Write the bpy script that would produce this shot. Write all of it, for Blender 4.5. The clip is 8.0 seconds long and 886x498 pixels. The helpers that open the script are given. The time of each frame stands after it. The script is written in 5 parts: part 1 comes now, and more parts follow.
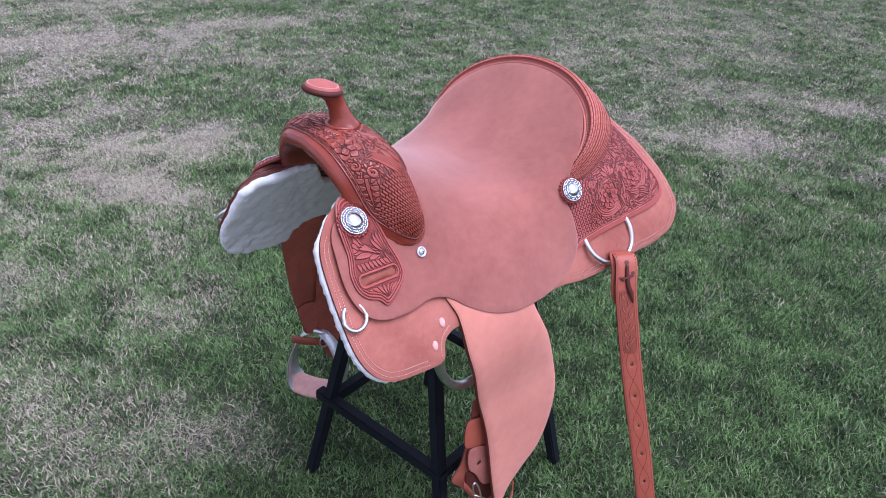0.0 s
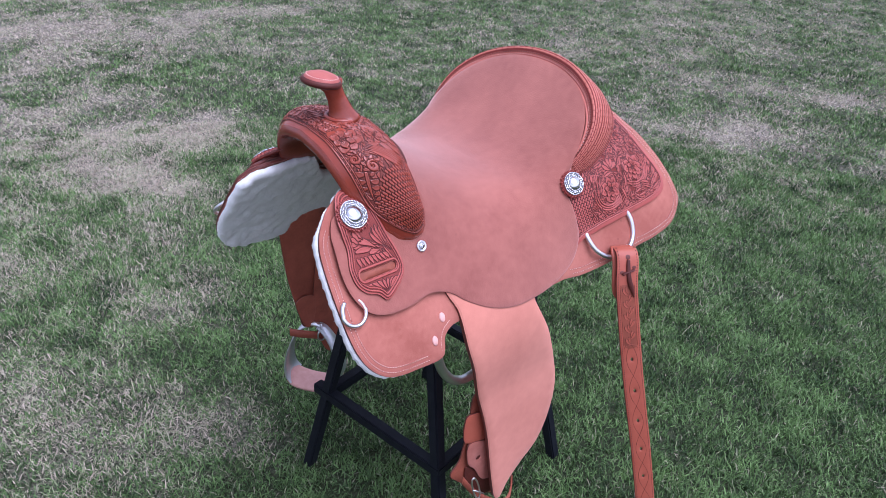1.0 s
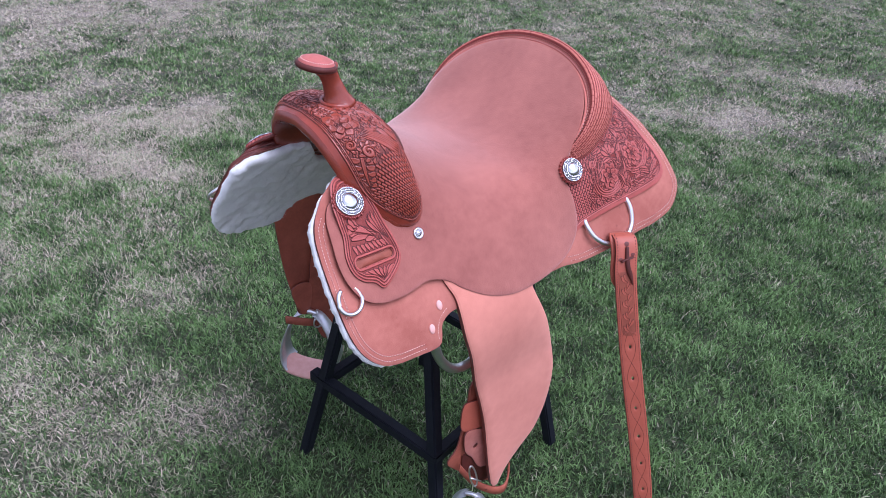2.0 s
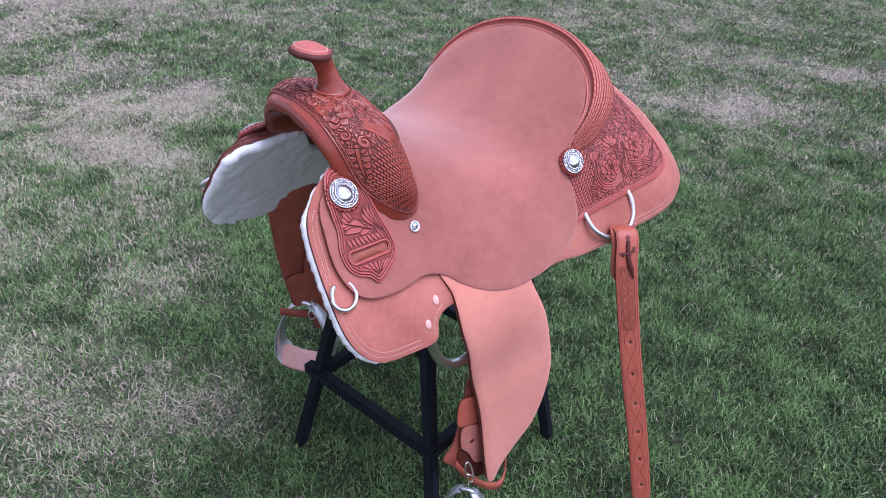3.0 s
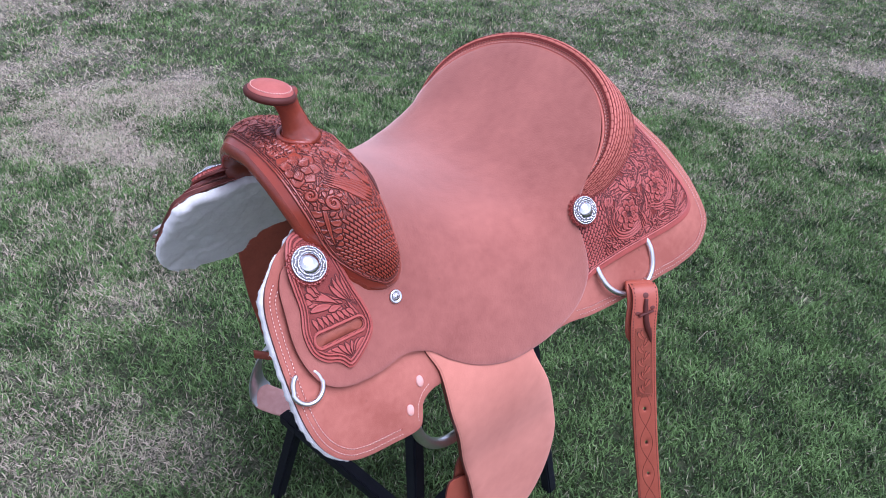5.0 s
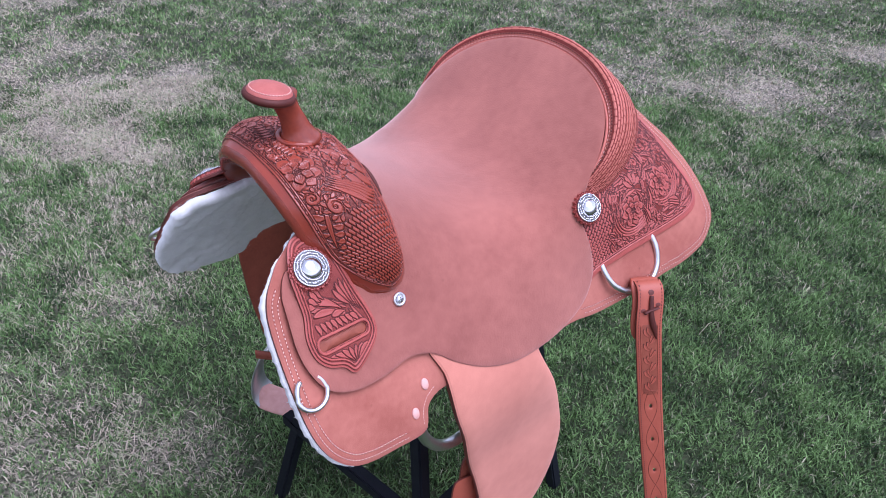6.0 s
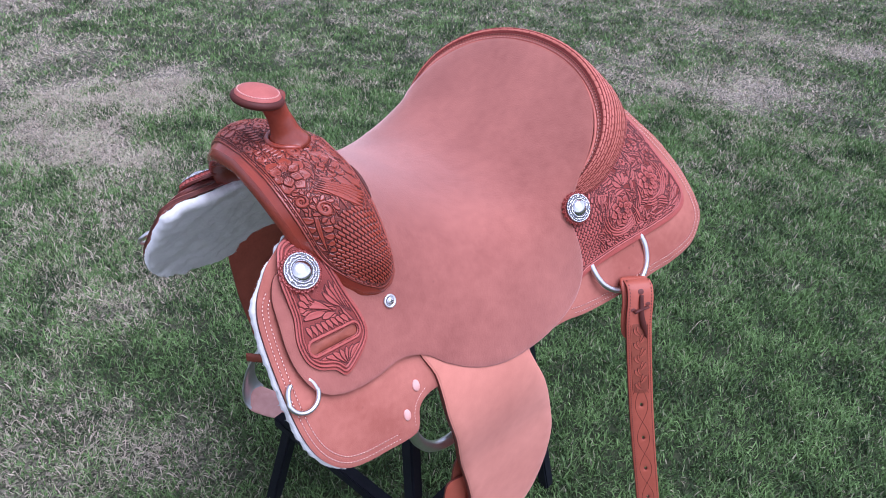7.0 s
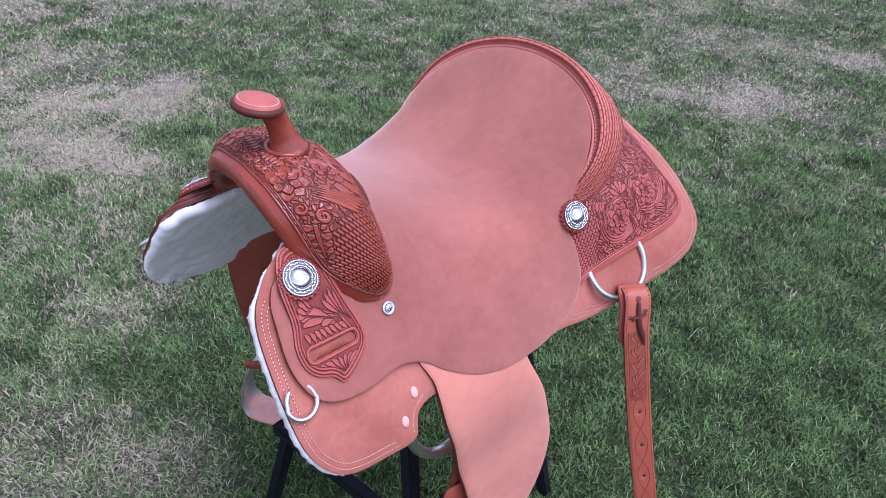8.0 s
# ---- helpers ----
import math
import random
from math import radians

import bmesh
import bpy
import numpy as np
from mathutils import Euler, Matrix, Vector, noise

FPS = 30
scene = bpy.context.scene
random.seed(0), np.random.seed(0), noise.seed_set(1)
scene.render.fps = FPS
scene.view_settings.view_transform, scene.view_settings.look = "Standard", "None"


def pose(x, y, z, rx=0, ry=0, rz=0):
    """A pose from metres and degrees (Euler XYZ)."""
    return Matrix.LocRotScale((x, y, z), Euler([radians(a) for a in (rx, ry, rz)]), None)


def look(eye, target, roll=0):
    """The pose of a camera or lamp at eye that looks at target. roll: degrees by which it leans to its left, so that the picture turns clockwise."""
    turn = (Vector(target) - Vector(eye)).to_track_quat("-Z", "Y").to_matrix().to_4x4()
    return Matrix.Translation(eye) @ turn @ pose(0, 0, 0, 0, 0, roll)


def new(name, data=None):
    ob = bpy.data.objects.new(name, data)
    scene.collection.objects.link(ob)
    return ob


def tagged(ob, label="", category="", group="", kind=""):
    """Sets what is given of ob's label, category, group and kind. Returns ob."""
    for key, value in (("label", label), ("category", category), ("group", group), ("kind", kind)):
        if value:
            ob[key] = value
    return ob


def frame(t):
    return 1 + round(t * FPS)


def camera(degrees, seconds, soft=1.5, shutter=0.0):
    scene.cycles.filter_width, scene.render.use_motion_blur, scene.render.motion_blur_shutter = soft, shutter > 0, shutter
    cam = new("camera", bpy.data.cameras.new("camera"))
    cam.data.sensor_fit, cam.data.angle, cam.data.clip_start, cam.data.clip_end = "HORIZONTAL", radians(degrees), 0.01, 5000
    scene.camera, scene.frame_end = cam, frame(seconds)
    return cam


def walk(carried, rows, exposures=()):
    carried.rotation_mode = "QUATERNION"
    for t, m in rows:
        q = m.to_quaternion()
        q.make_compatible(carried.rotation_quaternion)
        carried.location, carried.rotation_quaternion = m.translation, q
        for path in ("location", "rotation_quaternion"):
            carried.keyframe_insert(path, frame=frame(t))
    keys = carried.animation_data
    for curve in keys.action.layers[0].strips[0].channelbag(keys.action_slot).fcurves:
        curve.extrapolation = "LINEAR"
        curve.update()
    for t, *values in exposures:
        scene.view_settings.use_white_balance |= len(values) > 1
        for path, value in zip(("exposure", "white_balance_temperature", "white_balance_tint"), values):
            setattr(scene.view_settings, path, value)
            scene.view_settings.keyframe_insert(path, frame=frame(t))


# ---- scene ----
cam = camera(60.0, 8.0, soft=0.4)
PATH = [
    (0.0, (-0.533, -0.913, 1.313), (0.611, 0.364, 0.283), 2.8),
    (0.5, (-0.532, -0.906, 1.312), (0.612, 0.364, 0.273), 3.0),
    (1.0, (-0.528, -0.899, 1.311), (0.615, 0.362, 0.260), 3.2),
    (1.5, (-0.524, -0.893, 1.310), (0.618, 0.357, 0.245), 3.3),
    (2.0, (-0.520, -0.888, 1.306), (0.618, 0.350, 0.223), 3.4),
    (3.5, (-0.462, -0.835, 1.299), (0.660, 0.376, 0.171), 4.1),
    (4.0, (-0.404, -0.787, 1.305), (0.706, 0.422, 0.161), 4.4),
    (4.5, (-0.358, -0.747, 1.307), (0.740, 0.457, 0.148), 4.6),
    (6.0, (-0.334, -0.702, 1.313), (0.749, 0.478, 0.115), 3.9),
    (6.5, (-0.335, -0.701, 1.313), (0.755, 0.470, 0.113), 3.8),
    (7.0, (-0.333, -0.703, 1.315), (0.767, 0.462, 0.119), 3.9),
    (7.5, (-0.333, -0.703, 1.316), (0.774, 0.463, 0.127), 3.9),
    (8.0, (-0.335, -0.706, 1.318), (0.774, 0.466, 0.137), 4.0),
]
walk(cam, [(t, look(eye, target, roll)) for t, eye, target, roll in PATH], exposures=[(0.0, 0.95, 5300, 27), (8.0, 0.95, 5300, 27)])

# ---- light: an overcast evening sky ----
world = bpy.data.worlds.new("world")
scene.world = world
world.use_nodes = True
wn = world.node_tree
sky = wn.nodes.new("ShaderNodeTexSky")
sky.sky_type, sky.sun_disc = "NISHITA", False
sky.sun_elevation, sky.sun_rotation = radians(66), radians(160)
sky.dust_density, sky.air_density = 2.0, 1.0
# cloud cover: most of the sky's blue is whitened
grey = wn.nodes.new("ShaderNodeHueSaturation")
grey.inputs["Saturation"].default_value = 0.22
wn.links.new(sky.outputs[0], grey.inputs["Color"])
wn.links.new(grey.outputs[0], wn.nodes["Background"].inputs[0])
wn.nodes["Background"].inputs[1].default_value = 0.12
sun = new("sun", bpy.data.lights.new("sun", "SUN"))
sun.data.energy, sun.data.angle, sun.data.color = 1.5, radians(50), (1.0, 0.985, 0.97)
sun.matrix_world = look((0.35, -0.95, 2.3), (0, 0, 0))

# ---- materials ----


def material(name, colour, rough=0.7, metal=0.0, second=None, scale=30.0, mix=0.5, bump=0.0, bump_scale=400.0, fine=None, spec=0.3, sheen=0.0, specks=0.0):
    """A principled material with colour drifting at two scales and fine relief."""
    m = bpy.data.materials.new(name)
    m.use_nodes = True
    nt = m.node_tree
    bsdf = nt.nodes["Principled BSDF"]
    bsdf.inputs["Roughness"].default_value, bsdf.inputs["Metallic"].default_value = rough, metal
    bsdf.inputs["Specular IOR Level"].default_value = spec
    bsdf.inputs["Sheen Weight"].default_value = sheen
    bsdf.inputs["Sheen Roughness"].default_value = 0.45
    bsdf.inputs["Sheen Tint"].default_value = (1.0, 0.75, 0.70, 1) if colour[2] < 0.5 * colour[0] else (1, 1, 1, 1)
    co = nt.nodes.new("ShaderNodeTexCoord")
    big = nt.nodes.new("ShaderNodeTexNoise")
    big.inputs["Scale"].default_value, big.inputs["Detail"].default_value = scale, 6.0
    small = nt.nodes.new("ShaderNodeTexNoise")
    small.inputs["Scale"].default_value, small.inputs["Detail"].default_value = fine or scale * 9, 4.0
    nt.links.new(co.outputs["Object"], big.inputs["Vector"])
    nt.links.new(co.outputs["Object"], small.inputs["Vector"])
    add = nt.nodes.new("ShaderNodeMath")
    add.operation = "MULTIPLY_ADD"
    add.inputs[1].default_value = 0.35
    nt.links.new(small.outputs[0], add.inputs[0])
    nt.links.new(big.outputs[0], add.inputs[2])
    ramp = nt.nodes.new("ShaderNodeMapRange")
    ramp.inputs["From Min"].default_value, ramp.inputs["From Max"].default_value = 0.45, 0.95
    ramp.inputs["To Max"].default_value = mix * 2
    nt.links.new(add.outputs[0], ramp.inputs["Value"])
    mixer = nt.nodes.new("ShaderNodeMix")
    mixer.data_type = "RGBA"
    mixer.inputs[6].default_value = (*colour, 1)
    mixer.inputs[7].default_value = (*(second or [c * 0.7 for c in colour]), 1)
    nt.links.new(ramp.outputs[0], mixer.inputs[0])
    colour_out = mixer.outputs[2]
    if specks:
        cells = nt.nodes.new("ShaderNodeTexVoronoi")
        cells.inputs["Scale"].default_value = 45.0
        nt.links.new(co.outputs["Object"], cells.inputs["Vector"])
        dot = nt.nodes.new("ShaderNodeMapRange")
        dot.inputs["From Min"].default_value, dot.inputs["From Max"].default_value = 0.04, 0.12
        dot.inputs["To Min"].default_value, dot.inputs["To Max"].default_value = 1.0, 0.0
        nt.links.new(cells.outputs["Distance"], dot.inputs["Value"])
        rare = nt.nodes.new("ShaderNodeMath")
        rare.operation = "MULTIPLY"
        patchy = nt.nodes.new("ShaderNodeMapRange")
        patchy.inputs["From Min"].default_value, patchy.inputs["From Max"].default_value = 0.52, 0.72
        patchy.inputs["To Max"].default_value = specks
        nt.links.new(big.outputs[0], patchy.inputs["Value"])
        nt.links.new(dot.outputs[0], rare.inputs[0])
        nt.links.new(patchy.outputs[0], rare.inputs[1])
        marks = nt.nodes.new("ShaderNodeMix")
        marks.data_type = "RGBA"
        marks.inputs[7].default_value = (*[c * 0.35 for c in colour], 1)
        nt.links.new(colour_out, marks.inputs[6])
        nt.links.new(rare.outputs[0], marks.inputs[0])
        colour_out = marks.outputs[2]
    nt.links.new(colour_out, bsdf.inputs["Base Color"])
    if bump:
        grain = nt.nodes.new("ShaderNodeTexNoise")
        grain.inputs["Scale"].default_value, grain.inputs["Detail"].default_value = bump_scale, 5.0
        nt.links.new(co.outputs["Object"], grain.inputs["Vector"])
        b = nt.nodes.new("ShaderNodeBump")
        b.inputs["Strength"].default_value, b.inputs["Distance"].default_value = bump, 0.002
        nt.links.new(grain.outputs[0], b.inputs["Height"])
        nt.links.new(b.outputs[0], bsdf.inputs["Normal"])
    return m


ROUGHOUT = material("roughout_leather", (0.385, 0.141, 0.106), 0.9, second=(0.225, 0.074, 0.057), scale=7.5, mix=0.46, bump=0.25, bump_scale=420, fine=75, spec=0.1, sheen=0.8, specks=0.9)
SKIRTING = material("skirting_leather", (0.45, 0.160, 0.115), 0.75, second=(0.31, 0.095, 0.066), scale=12, mix=0.6, bump=0.15, bump_scale=700, spec=0.2, sheen=0.2, specks=0.7)
TOOLED = material("tooled_leather", (0.42, 0.095, 0.074), 0.42, second=(0.31, 0.064, 0.050), scale=25, mix=0.5, bump=0.12, bump_scale=600, spec=0.35)
CANTLE_LEATHER = material("cantle_leather", (0.52, 0.160, 0.115), 0.5, second=(0.42, 0.120, 0.083), scale=25, mix=0.5, bump=0.12, bump_scale=600, spec=0.3)
TOOLED_MID = material("tooled_leather_floor", (0.22, 0.042, 0.032), 0.6, second=(0.16, 0.030, 0.023), scale=60, mix=0.5, bump=0.5, bump_scale=1500, spec=0.15)
SHIELD_MID = material("shield_leather_floor", (0.24, 0.050, 0.039), 0.5, second=(0.19, 0.038, 0.030), scale=60, mix=0.5, bump=0.4, bump_scale=1500, spec=0.2)
FORK_MID = material("fork_leather_floor", (0.185, 0.034, 0.020), 0.45, second=(0.14, 0.025, 0.015), scale=60, mix=0.5, bump=0.5, bump_scale=1500, spec=0.4)
FORK_DEEP = material("fork_leather_cuts", (0.085, 0.016, 0.010), 0.5, second=(0.06, 0.011, 0.007), scale=60, mix=0.5, spec=0.3)
TOOLED_DEEP = material("tooled_leather_background", (0.105, 0.018, 0.014), 0.6, second=(0.08, 0.014, 0.011), scale=60, mix=0.5, bump=0.5, bump_scale=1500, spec=0.4)
FORK_LEATHER = material("fork_leather", (0.315, 0.053, 0.028), 0.28, second=(0.235, 0.038, 0.019), scale=22, mix=0.5, bump=0.06, bump_scale=600, spec=0.6)
HORN_LEATHER = material("horn_leather", (0.265, 0.050, 0.025), 0.25, second=(0.155, 0.028, 0.017), scale=30, mix=0.5, bump=0.08, bump_scale=500, spec=0.55)
STRAP_LEATHER = material("strap_leather", (0.40, 0.098, 0.058), 0.5, second=(0.35, 0.08, 0.045), scale=25, mix=0.5, bump=0.12, bump_scale=700, spec=0.4)
# darker than the strap leather: this brown also takes in shade under the saddle
STIRRUP_LEATHER = material("stirrup_leather", (0.33, 0.088, 0.050), 0.55, second=(0.19, 0.048, 0.028), scale=25, mix=0.5, bump=0.15, bump_scale=600, spec=0.35)
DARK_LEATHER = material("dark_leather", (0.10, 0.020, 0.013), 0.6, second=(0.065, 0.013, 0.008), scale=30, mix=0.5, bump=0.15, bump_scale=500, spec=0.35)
EDGE_LEATHER = material("edge_leather", (0.15, 0.036, 0.025), 0.5, second=(0.10, 0.024, 0.017), scale=50, mix=0.5, spec=0.4)
GROOVE = material("pressed_leather", (0.30, 0.082, 0.058), 0.7, second=(0.24, 0.062, 0.044), scale=50, mix=0.5, spec=0.2)
THREAD = material("thread", (0.84, 0.66, 0.57), 0.8, second=(0.72, 0.52, 0.44), scale=200, mix=0.5)
LACE = material("pale_lace", (0.75, 0.42, 0.36), 0.7, second=(0.66, 0.34, 0.28), scale=80, mix=0.5)
FLEECE = material("fleece", (0.90, 0.89, 0.86), 0.95, second=(0.74, 0.73, 0.69), scale=24, mix=0.5, bump=0.5, bump_scale=150, spec=0.1, sheen=0.5)
SILVER = material("silver", (0.86, 0.86, 0.88), 0.17, 1.0, second=(0.6, 0.6, 0.62), scale=60, mix=0.4)
SILVER_DARK = material("silver_recess", (0.15, 0.145, 0.15), 0.5, 0.8, second=(0.10, 0.10, 0.10), scale=120, mix=0.5)
STEEL = material("stainless_steel", (0.80, 0.80, 0.81), 0.32, 1.0, second=(0.64, 0.64, 0.65), scale=40, mix=0.4)
ALUMINIUM = material("brushed_aluminium", (0.70, 0.71, 0.73), 0.45, 1.0, second=(0.55, 0.56, 0.58), scale=30, mix=0.5, bump=0.1, bump_scale=500)
BLACK = material("black_painted_steel", (0.007, 0.008, 0.012), 0.5, second=(0.012, 0.013, 0.018), scale=40, mix=0.5, bump=0.12, bump_scale=350, spec=0.15)


def lawn_material(name, green, green2, dry, rough=0.6, soil=False):
    """Turf: hue by blade, by patches of the ground, and by the dryness stored on the mesh."""
    m = bpy.data.materials.new(name)
    m.use_nodes = True
    nt = m.node_tree
    bsdf = nt.nodes["Principled BSDF"]
    bsdf.inputs["Roughness"].default_value = rough
    bsdf.inputs["Specular IOR Level"].default_value = 0.25
    co = nt.nodes.new("ShaderNodeTexCoord")
    n1 = nt.nodes.new("ShaderNodeTexNoise")
    n1.inputs["Scale"].default_value, n1.inputs["Detail"].default_value = (150.0 if soil else 8.0), 8.0
    nt.links.new(co.outputs["Object"], n1.inputs["Vector"])
    geo = nt.nodes.new("ShaderNodeNewGeometry")
    a = nt.nodes.new("ShaderNodeMix")
    a.data_type = "RGBA"
    a.inputs[6].default_value, a.inputs[7].default_value = (*green, 1), (*green2, 1)
    fac = nt.nodes.new("ShaderNodeMath")
    fac.operation = "MULTIPLY_ADD"
    fac.inputs[1].default_value, fac.inputs[2].default_value = 0.75, 0.0
    power = nt.nodes.new("ShaderNodeMath")
    power.operation = "POWER"
    power.inputs[1].default_value = 2.2
    nt.links.new(geo.outputs["Random Per Island"], power.inputs[0])
    nt.links.new(power.outputs[0], fac.inputs[0])
    off = nt.nodes.new("ShaderNodeMapRange")
    off.inputs["From Min"].default_value, off.inputs["From Max"].default_value = 0.35, 0.65
    off.inputs["To Max"].default_value = 0.9 if soil else 0.55
    nt.links.new(n1.outputs[0], off.inputs["Value"])
    nt.links.new(off.outputs[0], fac.inputs[2])
    nt.links.new(fac.outputs[0], a.inputs[0])
    at = nt.nodes.new("ShaderNodeAttribute")
    at.attribute_name = "dry"
    b = nt.nodes.new("ShaderNodeMix")
    b.data_type = "RGBA"
    b.inputs[7].default_value = (*dry, 1)
    nt.links.new(a.outputs[2], b.inputs[6])
    if soil:
        # litter: the bare earth shows between scraps of dead straw
        litter = nt.nodes.new("ShaderNodeMapRange")
        litter.inputs["From Min"].default_value, litter.inputs["From Max"].default_value = 0.42, 0.62
        litter.inputs["To Min"].default_value = 0.12
        nt.links.new(n1.outputs[0], litter.inputs["Value"])
        straw = nt.nodes.new("ShaderNodeMath")
        straw.operation = "MULTIPLY"
        nt.links.new(at.outputs["Fac"], straw.inputs[0])
        nt.links.new(litter.outputs[0], straw.inputs[1])
        nt.links.new(straw.outputs[0], b.inputs[0])
    else:
        nt.links.new(at.outputs["Fac"], b.inputs[0])
    nt.links.new(b.outputs[2], bsdf.inputs["Base Color"])
    return m


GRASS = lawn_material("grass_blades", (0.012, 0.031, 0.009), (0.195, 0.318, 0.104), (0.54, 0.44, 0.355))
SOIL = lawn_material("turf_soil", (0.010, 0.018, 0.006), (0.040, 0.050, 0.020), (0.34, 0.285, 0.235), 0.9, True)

# ---- building helpers ----


def link(name, verts, faces, mat, parent=None, label="", smooth=True):
    me = bpy.data.meshes.new(name)
    me.from_pydata([tuple(v) for v in verts], [], [tuple(f) for f in faces])
    me.materials.append(mat)
    if smooth:
        me.polygons.foreach_set("use_smooth", [True] * len(me.polygons))
    me.update()
    ob = new(name, me)
    if parent:
        ob.parent = parent
    if label:
        ob["label"] = label
    return ob


def part(name, bm, mat, parent, label="", smooth=True):
    """Links a bmesh as one mesh object under a thing or a part."""
    me = bpy.data.meshes.new(name)
    bmesh.ops.recalc_face_normals(bm, faces=bm.faces)
    bm.to_mesh(me)
    bm.free()
    me.materials.append(mat)
    if smooth:
        me.polygons.foreach_set("use_smooth", [True] * len(me.polygons))
    ob = new(name, me)
    if parent:
        ob.parent = parent
    if label:
        ob["label"] = label
    return ob


def spline(xs, ys):
    """A smooth function through short rows of control values."""
    xs, ys = np.array(xs, float), np.array(ys, float)
    slope = np.gradient(ys, xs, axis=0)
    slope[0], slope[-1] = (ys[1] - ys[0]) / (xs[1] - xs[0]), (ys[-1] - ys[-2]) / (xs[-1] - xs[-2])

    def at(x):
        i = int(np.clip(np.searchsorted(xs, x) - 1, 0, len(xs) - 2))
        h = xs[i + 1] - xs[i]
        f = min(max((x - xs[i]) / h, -0.5), 1.5)
        return (ys[i] * (2 * f**3 - 3 * f * f + 1) + slope[i] * h * (f**3 - 2 * f * f + f)
                + ys[i + 1] * (3 * f * f - 2 * f**3) + slope[i + 1] * h * (f**3 - f * f))
    return at


def rounded(points, step, closed=True):
    """A Catmull-Rom line through a few corner points, cut into even steps."""
    p = [np.array(q, float) for q in points]
    n, out = len(p), []
    for i in range(n if closed else n - 1):
        a, b, c, d = (p[(i + k) % n] if closed else p[min(max(i + k, 0), n - 1)] for k in (-1, 0, 1, 2))
        for f in np.arange(24) / 24:
            out.append(0.5 * (2 * b + f * (c - a) + f * f * (2 * a - 5 * b + 4 * c - d) + f**3 * (3 * b - 3 * c + d - a)))
    out.append(out[0] if closed else p[-1])
    out = np.array(out)
    run = np.r_[0, np.cumsum(np.linalg.norm(np.diff(out, axis=0), axis=1))]
    k = max(int(run[-1] / step), 4)
    at = np.linspace(0, run[-1], k + 1)
    line = np.stack([np.interp(at, run, out[:, j]) for j in range(out.shape[1])], 1)
    return line[:-1] if closed else line


def inside(poly, pts):
    x, y = pts[:, 0], pts[:, 1]
    hit = np.zeros(len(pts), bool)
    for (x0, y0), (x1, y1) in zip(poly, np.roll(poly, -1, 0)):
        cross = ((y0 > y) != (y1 > y)) & (x < (x1 - x0) * (y - y0) / ((y1 - y0) or 1e-12) + x0)
        hit ^= cross
    return hit


def edge_distance(poly, pts):
    best = np.full(len(pts), 9.0)
    for a, b in zip(poly, np.roll(poly, -1, 0)):
        d = b - a
        f = np.clip(((pts - a) @ d) / max(d @ d, 1e-12), 0, 1)
        best = np.minimum(best, np.linalg.norm(pts - a - f[:, None] * d, axis=1))
    return best


def frame_at(F, u, v, e=2.5e-3):
    """Point and unit normal of a surface."""
    p = np.array(F(u, v), float)
    n = np.cross(np.array(F(u + e, v)) - p, np.array(F(u, v + e)) - p)
    return p, n / (np.linalg.norm(n) + 1e-12)


